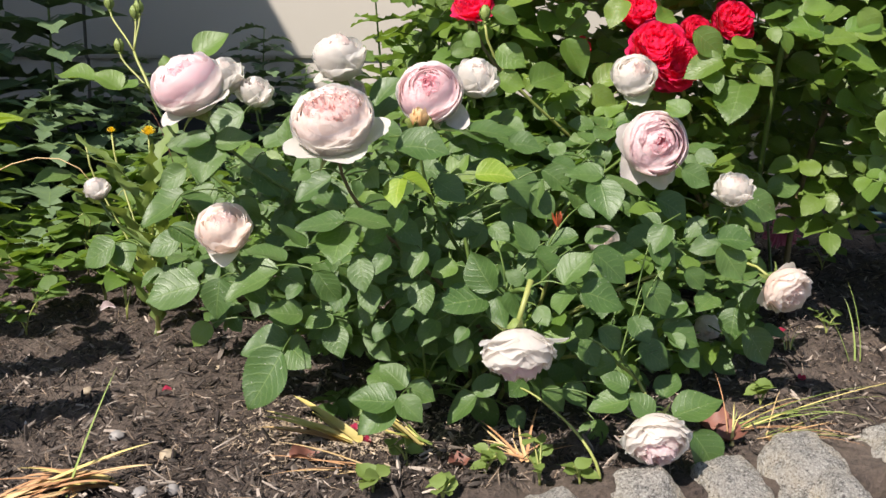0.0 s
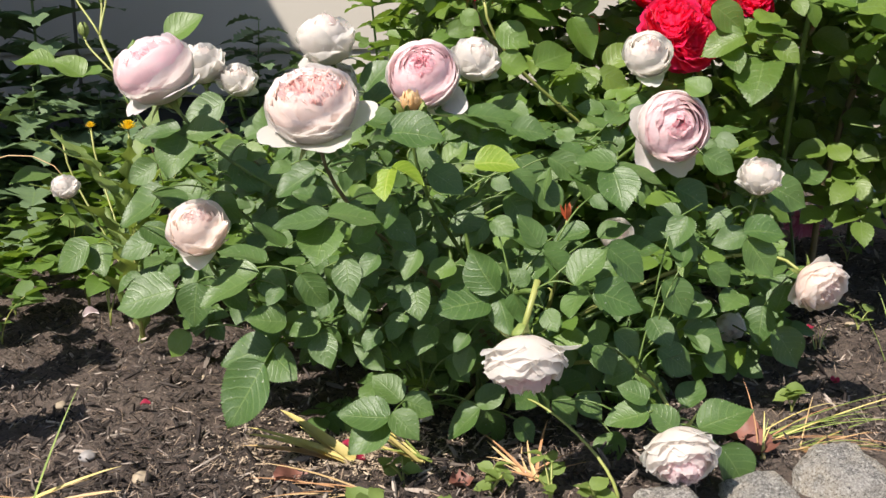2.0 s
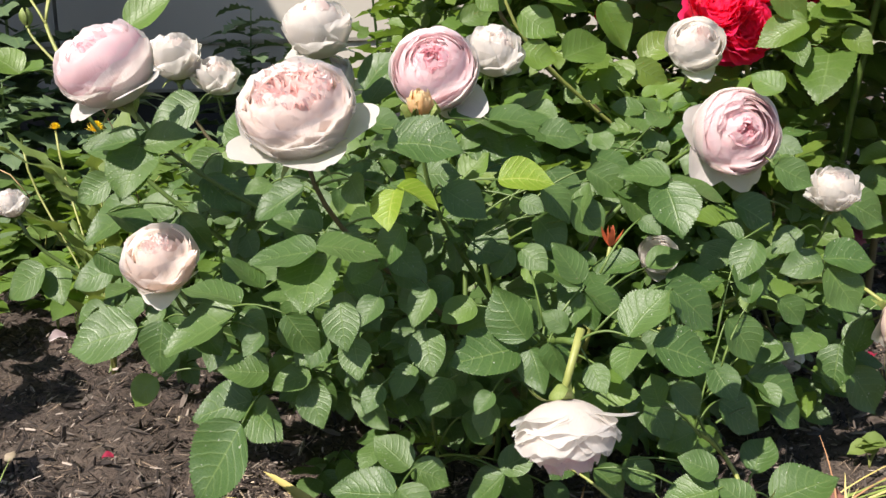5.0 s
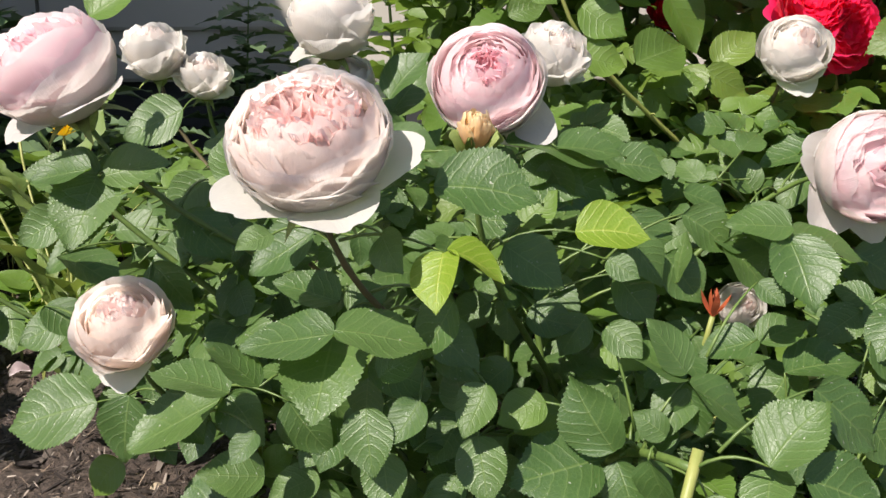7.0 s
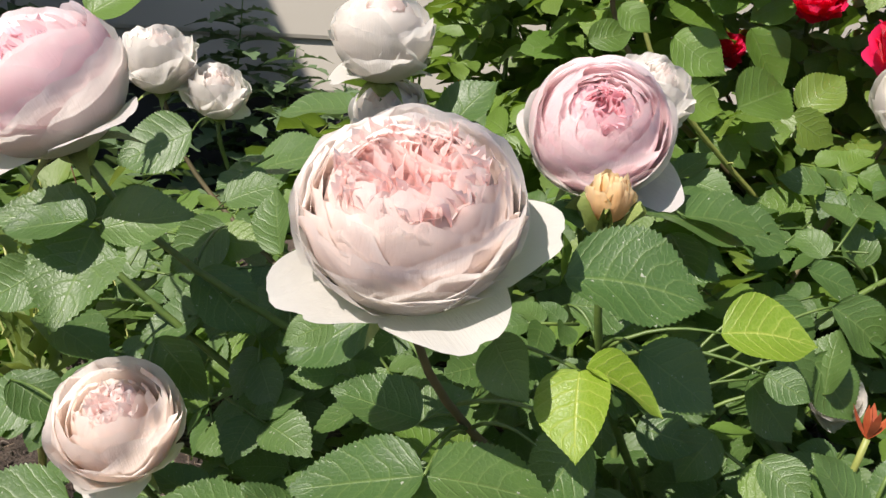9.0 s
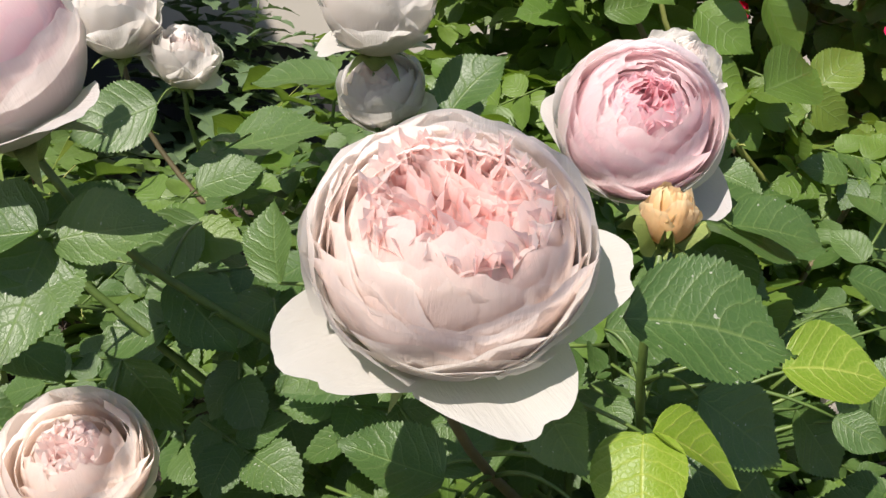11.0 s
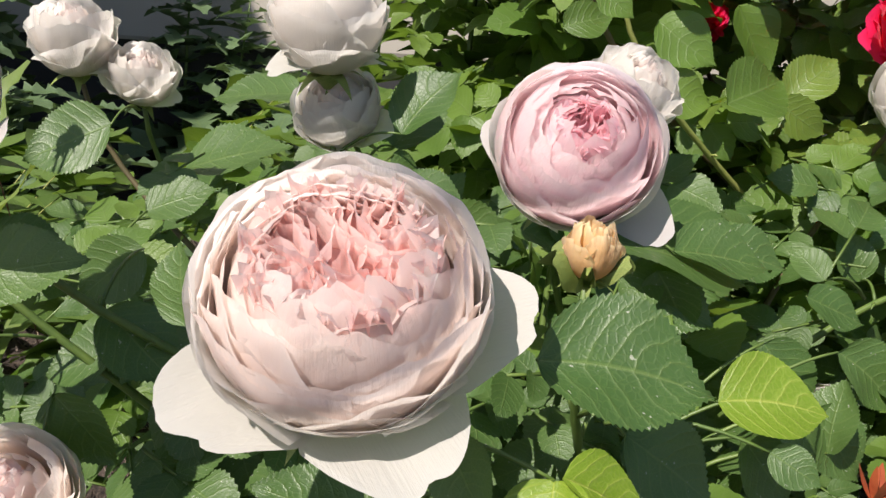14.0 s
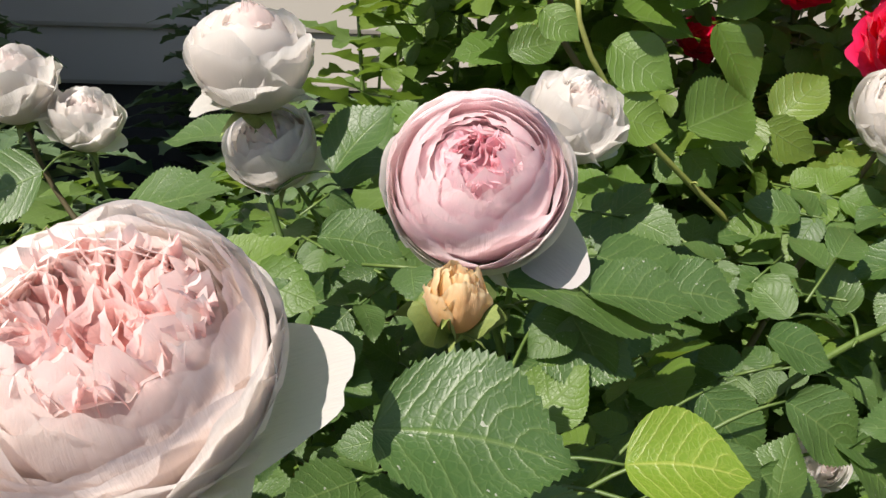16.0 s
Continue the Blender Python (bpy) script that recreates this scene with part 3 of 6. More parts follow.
rose_kind("small", tiers(7, 0.16, 98, 146, 1.66, 1.76, (PETAL_WHITE, PETAL_WHITE, PETAL_WHITE, PETAL), 1.12, (0.10, 0.10), (0.16, 0.04), (4, 3), jag=0.08),
          (), 14, (PETAL_BLUSH, 0.4, 1.4, 0.05))
rose_kind("hanging", tiers(9, 0.40, 80, 138, 1.50, 1.40, (PETAL_WHITE, PETAL_WHITE, PETAL, PETAL_ROSY), 0.92, (0.06, 0.06), (0.10, 0.05), (4, 6), 0.85, r_out=1.03, spread=0.9, jag=0.14),
          [(4, 4, (PETAL_ROSY,), 0.05, 0.42, 0.8, 1.30, 1.42, 0.07, 0)], 17, (PETAL_ROSY, 0.6, 1.15, 0.05))
rose_kind("red", tiers(7, 0.30, 66, 118, 1.0, 1.1, (PETAL_RED,), 0.70, (0.14, 0.16), (0.18, 0.1), (5, 5)), (), 21, (PETAL_RED, 0.6, 0.75, 0.1))
rose_kind("faded", [
    (1.00, 70, 5, 0.5, PETAL_FADED, dict(flare=0.2, ruffle=0.25)), (0.7, 90, 4, 0.5, PETAL_FADED, dict(flare=0.2, ruffle=0.25, tall=1.2))], seed=23)
rose_kind("bud", [
    (0.66, 128, 4, 0.95, PETAL_BUD, dict(flare=0.10, ruffle=0.08, tall=0.90, jag=0.12)), (0.58, 138, 4, 0.95, PETAL_BUD, dict(flare=0.10, ruffle=0.10, tall=1.04, jag=0.12)), (0.44, 146, 3, 1.0, PETAL_BUD, dict(flare=0.08, ruffle=0.10, tall=1.14, jag=0.12)), (0.26, 150, 3, 1.0, PETAL_BUD, dict(flare=0.06, ruffle=0.08, tall=1.25)),
    (0.74, 96, 5, 0.34, SEPAL, dict(flare=0.5, ruffle=0.10, tall=0.92, cut=0.9))], seed=26)
rose_kind("green_bud", [
    (0.60, 165, 5, 0.66, SEPAL, dict(flare=0.02, ruffle=0.03, tall=0.98, cut=0.6)), (0.5, 168, 4, 0.8, SEPAL, dict(flare=0.0, ruffle=0.03, tall=1.16, cut=0.5))], seed=28)


# ---- ground ----
def edge_line(x):
    return 0.862 + 0.24 * x


def ground_z(x, y):
    near = max(0.0, 1 - max(0, abs(x) - 1.6) / 1.0) * max(0.0, 1 - max(0, y - 2.6) / 1.0) * max(0.0, 1 - max(0, 0.72 - y) / 0.3)
    z = near * (0.016 * noise.noise((x * 4, y * 4, 0)) + 0.012 * noise.noise((x * 13, y * 13, 3)) + 0.010 * noise.noise((x * 38, y * 38, 5)) + 0.007 * noise.noise((x * 85, y * 85, 9)))
    west = min(1.0, max(0.0, (-0.2 - x) / 0.1))
    rim = edge_line(max(-0.3, x)) * (1 - west) + 0.70 * west
    drop = min(1.0, max(0.0, (rim - 0.012 - y) / 0.04))
    return z - 0.20 * drop - 0.004


def axis_steps(lo, hi, step, far):
    mid = list(np.arange(lo, hi, step))
    out, a, d = [], hi, step
    while a < far:
        out.append(a)
        d *= 1.35
        a += d
    low, a, d = [], lo, step
    while a > -far:
        d *= 1.35
        a -= d
        low.append(a)
    return low[::-1] + mid + out


def build_ground():
    xs, ys = axis_steps(-1.3, 1.3, 0.0075, 300), axis_steps(0.74, 2.3, 0.0075, 300)
    vs = [(x, y, ground_z(x, y)) for y in ys for x in xs]
    n = len(xs)
    fs = [(j * n + i, j * n + i + 1, (j + 1) * n + i + 1, (j + 1) * n + i) for j in range(len(ys) - 1) for i in range(n - 1)]
    me = bpy.data.meshes.new("ground")
    me.from_pydata(vs, [], fs)
    me.polygons.foreach_set("use_smooth", [True] * len(fs))
    me.materials.append(SOIL)
    return tagged(new("ground", me), "dark brown garden soil with wood mulch", "ground", kind="structure")


build_ground()


def box(bm, x0, x1, y0, y1, z0, z1, bevel=0.0):
    v = [bm.verts.new((x, y, z)) for x in (x0, x1) for y in (y0, y1) for z in (z0, z1)]
    fs = [bm.faces.new([v[i] for i in f]) for f in ((0, 1, 3, 2), (4, 6, 7, 5), (0, 4, 5, 1), (2, 3, 7, 6), (0, 2, 6, 4), (1, 5, 7, 3))]
    if bevel:
        bmesh.ops.bevel(bm, geom=list({e for f in fs for e in f.edges}), offset=bevel, segments=2, affect="EDGES")
    return bm


def flat_shade(ob):
    ob.data.polygons.foreach_set("use_smooth", [False] * len(ob.data.polygons))
    return ob


def build_house():
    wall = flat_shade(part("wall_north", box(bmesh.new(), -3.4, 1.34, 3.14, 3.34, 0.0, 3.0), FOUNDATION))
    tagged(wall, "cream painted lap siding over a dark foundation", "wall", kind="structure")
    heights = (0.365, 0.515, 0.80, 1.085, 1.37, 1.655, 1.94, 2.225, 2.51, 2.795, 3.0)
    for z0, z1 in zip(heights, heights[1:]):
        for x0, x1 in ((-3.4, -1.262), (-1.250, 1.34)):
            bm = bmesh.new()
            # each board leans out at its foot and laps over the one below
            prof = ((3.115, z1), (3.098, z0 + 0.004), (3.101, z0 - 0.006), (3.137, z0 - 0.006), (3.137, z1))
            a = [bm.verts.new((x0, y, z)) for y, z in prof]
            b = [bm.verts.new((x1, y, z)) for y, z in prof]
            for i in range(5):
                bm.faces.new((a[i], b[i], b[(i + 1) % 5], a[(i + 1) % 5]))
            bm.faces.new(a[::-1])
            bm.faces.new(b)
            flat_shade(part("siding_board", bm, WALL, wall))
    # added out of view: blocks the sun so a slanted shadow falls on the siding
    side = flat_shade(part("wall_west", box(bmesh.new(), -2.02, -1.82, 1.3, 3.095, 0.0, 2.90), WALL))
    tagged(side, "unseen cream wall added to shade the siding and thistles", "wall", kind="structure")


build_house()
path = part("pavement", box(bmesh.new(), 1.40, 3.4, 2.85, 14.0, -0.05, 0.012, 0.004), PAVING)
tagged(path, "sunlit beige concrete path beside the bed", "path", kind="structure")


# ---- edging stones ----
def stone_mesh(seed, sx, sy, sz):
    bm = bmesh.new()
    bmesh.ops.create_icosphere(bm, subdivisions=5, radius=1.0)
    for v in bm.verts:
        p = v.co
        q = Vector([math.copysign(abs(c) ** 0.86, c) for c in p])
        d = 1 + 0.10 * noise.noise(p * 1.3 + Vector((seed, 0, 0))) + 0.07 * noise.noise(p * 3.3 + Vector((0, seed, 0))) + 0.03 * noise.noise(p * 9) + 0.012 * noise.noise(p * 22)
        v.co = Vector((q.x * sx, q.y * sy, q.z * sz)) * d
    return mesh_of("edging_stone", bm, STONE)


for k, (x, dy, sx, sy, top, turn) in enumerate(((-0.15, 0, 0.07, 0.06, -0.025, 8), (0.005, -0.01, 0.075, 0.06, 0.0, 12), (0.125, -0.005, 0.07, 0.055, 0.008, 20), (0.232, 0.0, 0.062, 0.055, 0.028, 6), (0.345, 0.005, 0.058, 0.06, 0.022, 14),
                                               (0.45, 0.015, 0.066, 0.05, 0.034, 18), (0.465, -0.06, 0.052, 0.05, 0.016, 10), (0.60, 0.02, 0.07, 0.06, 0.034, 12), (0.74, 0.02, 0.07, 0.06, 0.03, 16), (0.88, 0.02, 0.07, 0.06, 0.02, 15))):
    st = new("edging_stone", stone_mesh(k * 3.7, sx * 1.08, sy * 1.25, 0.12))
    st.matrix_basis = pose(x, edge_line(x) + 0.004 + dy, top - 0.128, 0, 0, turn)
    tagged(st, "weathered grey concrete edging stone at the bed's rim", "stone", "edging stones")


# ---- mulch, pebbles and litter ----
def chip_mesh(seed, material):
    rnd = random.Random(seed)
    bm = bmesh.new()
    n = 4
    for s in (0, 1, 2):
        y = (-0.5, rnd.uniform(-0.1, 0.1), 0.5)[s]
        k = (0.6, 1.0, 0.5)[s]
        for i in range(n):
            a = math.pi / 4 + math.pi / 2 * i
            bm.verts.new((0.16 * k * math.cos(a) * rnd.uniform(0.7, 1.3), y + rnd.uniform(-0.06, 0.06), 0.08 * k * math.sin(a) * rnd.uniform(0.6, 1.3)))
    bm.verts.ensure_lookup_table()
    for s in (0, 1):
        for i in range(n):
            j = (i + 1) % n
            bm.faces.new([bm.verts[q] for q in (s * n + i, s * n + j, s * n + n + j, s * n + n + i)])
    bm.faces.new([bm.verts[i] for i in (3, 2, 1, 0)])
    bm.faces.new([bm.verts[8 + i] for i in range(4)])
    me = mesh_of("chip", bm, material)
    me.polygons.foreach_set("use_smooth", [False] * len(me.polygons))
    return me


def scatter_chips(name, label, material, count, lo, hi, seed, thick=1.0, spot=None):
    rnd = random.Random(seed)
    base = [chip_mesh(seed + k, material) for k in range(7)]
    rows = []
    while len(rows) < count:
        y = 0.78 + 1.75 * rnd.random() ** 1.7
        x = rnd.uniform(-0.62, 0.62) * (y + 0.15)
        if spot:
            x, y = rnd.gauss(spot[0], spot[2]), rnd.gauss(spot[1], spot[3])
        if y < edge_line(x) + 0.05 and x > -0.2:
            continue
        s = lo + (hi - lo) * rnd.random() ** 2.2
        w = rnd.uniform(0.35, 1.5) * thick * min(1.6, 0.005 / s + 0.35)
        m = Matrix.Translation((x, y, ground_z(x, y) + 0.002 + rnd.random() * 0.006)) @ Euler((rnd.gauss(0, 0.7), rnd.gauss(0, 0.7), rnd.uniform(0, 6.28))).to_matrix().to_4x4() @ Matrix.Diagonal((s * w, s, s * w, 1))
        rows.append((m, base[rnd.randrange(7)]))
    me = join(rows)
    me.polygons.foreach_set("use_smooth", [False] * len(me.polygons))
    return tagged(new(name, me), label, "mulch", kind="stuff")


scatter_chips("wood_mulch", "dark shredded wood mulch covering the bed", CHIP, 26000, 0.002, 0.017, 100)
scatter_chips("bark_mulch", "coarse dark bark pieces on the bed", CHIP, 6000, 0.008, 0.036, 150, 1.3)
scatter_chips("pale_wood_chips", "pale dry chips and twigs in the mulch", CHIP_PALE, 7500, 0.002, 0.026, 200, 0.34)

scatter_chips("coir_litter", "tan fibrous litter at the foot of the bush", CHIP_TAN, 4200, 0.002, 0.011, 260, 0.8, (-0.125, 1.085, 0.07, 0.05))


def pebble(x, y, size, seed, mat=PEBBLE, label="small tan pebble on the mulch"):
    bm = bmesh.new()
    bmesh.ops.create_icosphere(bm, subdivisions=3, radius=size)
    for v in bm.verts:
        v.co *= 1 + 0.25 * noise.noise(v.co / size * 1.4 + Vector((seed, 0, 0)))
        v.co.z *= 0.7
    ob = new("pebble", mesh_of("pebble", bm, mat))
    ob.location = (x, y, ground_z(x, y) + size * 0.4)
    return tagged(ob, label, "pebble", "pebbles on the bed")


GREY_PEBBLE = plain_mat("grey_pebble", (0.20, 0.19, 0.18), (0.32, 0.30, 0.28), 70.0, 0.8)
pebble(-0.352, 1.016, 0.0105, 1)
pebble(-0.431, 1.058, 0.010, 2, GREY_PEBBLE, "small grey pebble on the mulch")
pebble(-0.542, 1.235, 0.008, 3)
pebble(-0.372, 1.35, 0.007, 4)
pebble(0.70, 1.53, 0.010, 5)
pebble(-0.345, 0.90, 0.010, 6, GREY_PEBBLE, "small grey pebble on the mulch")
pebble(-0.31, 0.905, 0.009, 7, GREY_PEBBLE, "small grey pebble on the mulch")
pebble(0.55, 1.42, 0.007, 8)


def fallen(name, where, size, material, seed, label, category):
    rnd = random.Random(seed)
    ph = rnd.uniform(0, 9)
    bm = sheet(lambda u, v: Vector((0.5 * size * v * math.sin(math.pi * (0.12 + 0.8 * u)), size * (u - 0.5), size * (0.22 * v * v + 0.16 * math.sin(5 * u + ph) + 0.02))), 6, 4)
    ob = new(name, mesh_of(name, bm, material))
    ob.matrix_basis = pose(where[0], where[1], ground_z(*where) + 0.007, rnd.uniform(-12, 12), rnd.uniform(-12, 12), rnd.uniform(0, 360))
    return tagged(ob, label, category, name + "s on the mulch")


for k, (x, y) in enumerate(((-0.668, 1.648), (0.52, 1.36), (-0.03, 1.16))):
    fallen("fallen_petal", (x, y), 0.028, PETAL_ROSY, 300 + k, "pale pink rose petal fallen on the mulch", "petal")
for k, (x, y) in enumerate(((-0.409, 1.2), (0.56, 1.27), (-0.12, 1.07), (0.62, 1.5), (-0.1, 1.05))):
    fallen("fallen_petal", (x, y), 0.013, PETAL_DRIED, 310 + k, "dark red rose petal fallen on the mulch", "petal")
for k, (x, y, s) in enumerate(((-0.17, 0.985, 0.04), (0.37, 1.095, 0.05), (0.02, 0.98, 0.03), (0.38, 1.06, 0.04), (0.65, 1.15, 0.03))):
    fallen("dead_leaf", (x, y), s, BROWN_LEAF, 320 + k, "dead reddish brown leaf lying on the mulch", "leaf")


# ---- grasses ----
def blade_mesh(length, width, seed, material, bend, spread):
    rnd = random.Random(seed)
    b, tw = bend * rnd.uniform(0.5, 1.4), rnd.uniform(-0.3, 0.3)

    def fn(u, v):
        w = width * (1 - u) ** 0.55
        return Vector((v * w + spread * u * u * rnd2, length * u * math.cos(b * u), length * (math.sin(0.15 + b * 0.2) * u - b * 0.45 * u * u) + abs(v) * w * 0.5 + tw * v * w * u))

    rnd2 = rnd.uniform(-1, 1)
    return mesh_of("grass_blade", sheet(fn, 8, 2), material)


def tuft(where, turns, lift, n, length, width, material, seed, label, bend=0.5, name="grass_tuft"):
    rnd = random.Random(seed)
    t = thing(name, (where[0], where[1], ground_z(*where)), label, "grass", "grass tufts")
    for k in range(n):
        ln = length * rnd.uniform(0.5, 1.1)
        m = pose(rnd.gauss(0, 0.006), rnd.gauss(0, 0.006), 0.003, rnd.uniform(*lift), 0, rnd.uniform(*turns))
        part("grass_blade", blade_mesh(ln, width * rnd.uniform(0.6, 1.3), seed * 31 + k, material if isinstance(material, bpy.types.Material) else material[k % len(material)], bend, 0.02), None, t, "", m)
    return t


STRAW_Y = plain_mat("yellowing_grass", (0.52, 0.42, 0.12), (0.62, 0.52, 0.24), 40.0, 0.6)
STRAW_RED = plain_mat("reddish_straw", (0.40, 0.20, 0.09), (0.56, 0.34, 0.18), 40.0, 0.7)
tuft((-0.115, 1.045), (62, 100), (8, 26), 9, 0.125, 0.0085, (STRAW_Y, STRAW, STRAW_Y, STRAW_Y, GRASS), 1, "tuft of yellowing dry grass on the mulch", 0.3)
tuft((-0.03, 1.05), (35, 95), (8, 34), 9, 0.10, 0.004, (STRAW_Y, GRASS), 2, "tuft of yellowing grass under the rose bush", 0.3)
tuft((-0.08, 0.965), (60, 110), (2, 14), 7, 0.15, 0.0016, (STRAW_RED, STRAW), 3, "flattened tuft of reddish straw on the soil", 0.4)
tuft((-0.39, 0.93), (80, 150), (1, 14), 20, 0.13, 0.0045, (STRAW_RED, STRAW, STRAW_Y), 4, "flattened clump of dry orange grass", 0.5)
tuft((-0.50, 0.885), (-90, -50), (1, 12), 26, 0.17, 0.0048, (STRAW, STRAW_RED, STRAW_Y), 5, "clump of dry and green grass blades", 0.6)
tuft((-0.43, 0.90), (-35, -15), (50, 66), 1, 0.16, 0.002, GRASS, 6, "single green grass blade standing in the mulch", 0.2)
tuft((0.40, 1.10), (-118, -55), (2, 16), 11, 0.28, 0.0013, (GRASS, STRAW_RED, GRASS, STRAW_Y), 7, "long arching dry grass over the edging stones", 0.6)
tuft((0.375, 1.05), (-30, 40), (45, 80), 4, 0.09, 0.0012, (STRAW_Y, STRAW_RED, GRASS), 8, "thin dry grass beside the edging stones", 0.5)
tuft((0.43, 1.07), (-130, -30), (2, 18), 12, 0.14, 0.0013, (STRAW_RED, GRASS, STRAW), 9, "tangle of straw and grass at the stones", 0.5)
tuft((0.685, 1.36), (-40, 60), (50, 85), 3, 0.13, 0.0013, (GRASS,), 10, "thin green grass sprout in the bed", 0.3)
tuft((0.60, 1.41), (-60, 60), (40, 80), 6, 0.06, 0.0012, (GRASS, STRAW_Y), 11, "small pale grass sprout in the bed", 0.4)
tuft((0.10, 0.985), (-70, 80), (2, 20), 10, 0.10, 0.0025, (STRAW_RED, STRAW), 12, "scattered reddish straw under the rose bush", 0.3)
tuft((0.55, 0.97), (-100, -20), (8, 40), 16, 0.15, 0.002, (GRASS, STRAW_Y), 13, "grass hanging over the edging stones", 0.8)


# ---- small weeds ----
WEED_LEAF = leaf_set("leaf", LEAF_WEED, 70, nu=7, nv=2, teeth=0.015, width=0.66)
YOUNG_LEAF = leaf_set("leaf", LEAF_YOUNG, 80, nu=8, nv=2, teeth=0.02)
PALE_LEAF = leaf_set("leaf", LEAF_PALE, 75, nu=7, nv=2, teeth=0.03, width=0.7)


def weed(where, height, n, size, leaves, seed, label, name="weed", stalk=CANE_PALE, wide=0.6, stems=3):
    rnd = random.Random(seed)
    t = thing(name, (where[0], where[1], ground_z(*where)), label, "weed", "weeds in the bed")
    k = 0
    for s in range(stems):
        a = rnd.uniform(0, 6.28)
        h = height * rnd.uniform(0.6, 1.1)
        tip = Vector((wide * h * math.cos(a), wide * h * math.sin(a), h))
        pts = bezier((0, 0, 0), (0, 0, h * 0.5), tip * 0.7 + Vector((0, 0, h * 0.2)), tip, 8)
        part("stalk", tube(pts, [0.0016 * (1 - 0.6 * i / 8) for i in range(9)], 5), stalk, t)
        for i in range(n // stems):
            p = pts[rnd.randrange(3, 9)]
            b = rnd.uniform(0, 6.28)
            d = Vector((math.cos(b), math.sin(b), rnd.uniform(-0.2, 0.6))).normalized()
            sz = size * rnd.uniform(0.6, 1.2)
            m = frame_of(p, p + d, rnd.uniform(-30, 30)) @ Matrix.Diagonal((sz, sz, sz, 1))
            part("leaf", leaves[k % 5], None, t, "", m)
            k += 1
    return t


for k, (x, y, h, n, s) in enumerate(((-0.80, 1.63, 0.13, 18, 0.045), (-0.86, 1.80, 0.2, 24, 0.055), (-0.70, 1.72, 0.12, 18, 0.045), (-0.90, 1.55, 0.1, 18, 0.04), (-0.62, 1.62, 0.16, 20, 0.05), (-0.66, 1.85, 0.24, 24, 0.055),
                                        (-0.95, 1.75, 0.14, 18, 0.05), (-0.76, 1.50, 0.08, 15, 0.035), (-0.52, 1.80, 0.22, 20, 0.06), (-0.44, 1.60, 0.22, 20, 0.06), (-0.40, 1.75, 0.3, 20, 0.07), (-0.72, 1.95, 0.25, 20, 0.07), (-1.0, 1.62, 0.09, 15, 0.04), (-0.85, 2.0, 0.22, 20, 0.07))):
    weed((x, y), h * 1.2, n * 2, s * 1.15, WEED_LEAF if k % 2 else YOUNG_LEAF, 400 + k, "low green weed with small oval leaves")
for k, (x, y, h, n, s) in enumerate(((-0.045, 0.985, 0.05, 14, 0.022), (0.05, 0.955, 0.035, 9, 0.022), (0.115, 0.94, 0.045, 9, 0.022), (-0.08, 0.90, 0.025, 9, 0.03), (0.0, 0.89, 0.02, 6, 0.026),
                                        (0.46, 1.17, 0.03, 6, 0.03), (0.69, 1.48, 0.04, 6, 0.025), (0.16, 0.925, 0.03, 6, 0.022), (0.70, 1.2, 0.03, 6, 0.05))):
    weed((x, y), h, n, s, PALE_LEAF, 430 + k, "tiny pale green sprout in the mulch", wide=0.5)
for k, (x, y, h, n, s) in enumerate(((1.02, 1.85, 0.07, 12, 0.05), (1.15, 2.1, 0.08, 12, 0.06), (0.93, 2.05, 0.06, 9, 0.05))):
    weed((x, y), h, n, s, WEED_LEAF, 450 + k, "dark low weed in the shaded soil", wide=0.9)


# ---- dandelion and thistles ----
def lobed_leaf(seed, material, length=1.0, width=0.36, lobes=6, droop=0.35, sharp=0.28):
    rnd = random.Random(seed)
    ph = rnd.uniform(0, 3)

    def fn(u, v):
        saw = abs(((u * lobes + ph) % 1.0) - 0.35) / 0.65
        w = 0.5 * width * (math.sin(math.pi * (0.06 + 0.9 * u)) ** 0.7) * (sharp + (1 - sharp) * saw)
        return Vector((v * w, u - 0.05 * abs(v) * saw, 0.10 * abs(v) * w * 4 - droop * u * u + 0.03 * math.sin(16 * u + ph) * abs(v)))

    return mesh_of("leaf", sheet(fn, lobes * 5, 2), material)


THISTLE = [lobed_leaf(500 + k, LEAF_THISTLE, width=0.62, lobes=6, droop=0.3 + 0.1 * k, sharp=0.34) for k in range(4)]
RAGGED = [lobed_leaf(510 + k, LEAF_WEED, width=0.62, lobes=5, droop=0.2 + 0.1 * k, sharp=0.5) for k in range(4)]
ROSETTE = [lobed_leaf(520 + k, LEAF_PALE, width=0.24, lobes=5, droop=0.25) for k in range(4)]


def thistle(where, height, n, size, leaves, seed, label, lean=(0, 0), category="thistle", low=0.12):
    rnd = random.Random(seed)
    t = thing("thistle", (where[0], where[1], 0), label, category, "tall weeds by the wall")
    pts = bezier((0, 0, 0), (0, 0, height * 0.4), (lean[0] * 0.6, lean[1] * 0.6, height * 0.7), (lean[0], lean[1], height), 14)
    part("stalk", tube(pts, [0.006 * (1 - 0.75 * i / 14) for i in range(15)], 7), CANE, t)
    for i in range(n):
        f = low + (1 - low) * i / (n - 1)
        p = pts[min(14, int(f * 14))]
        b = i * 2.4 + rnd.uniform(-0.3, 0.3)
        d = Vector((math.cos(b), math.sin(b), rnd.uniform(0.1, 0.7))).normalized()
        s = size * (1.15 - 0.75 * f) * rnd.uniform(0.85, 1.15)
        part("leaf", leaves[i % 4], None, t, "", frame_of(p, p + d, rnd.uniform(-15, 15)) @ Matrix.Diagonal((s, s, s, 1)))
    return t


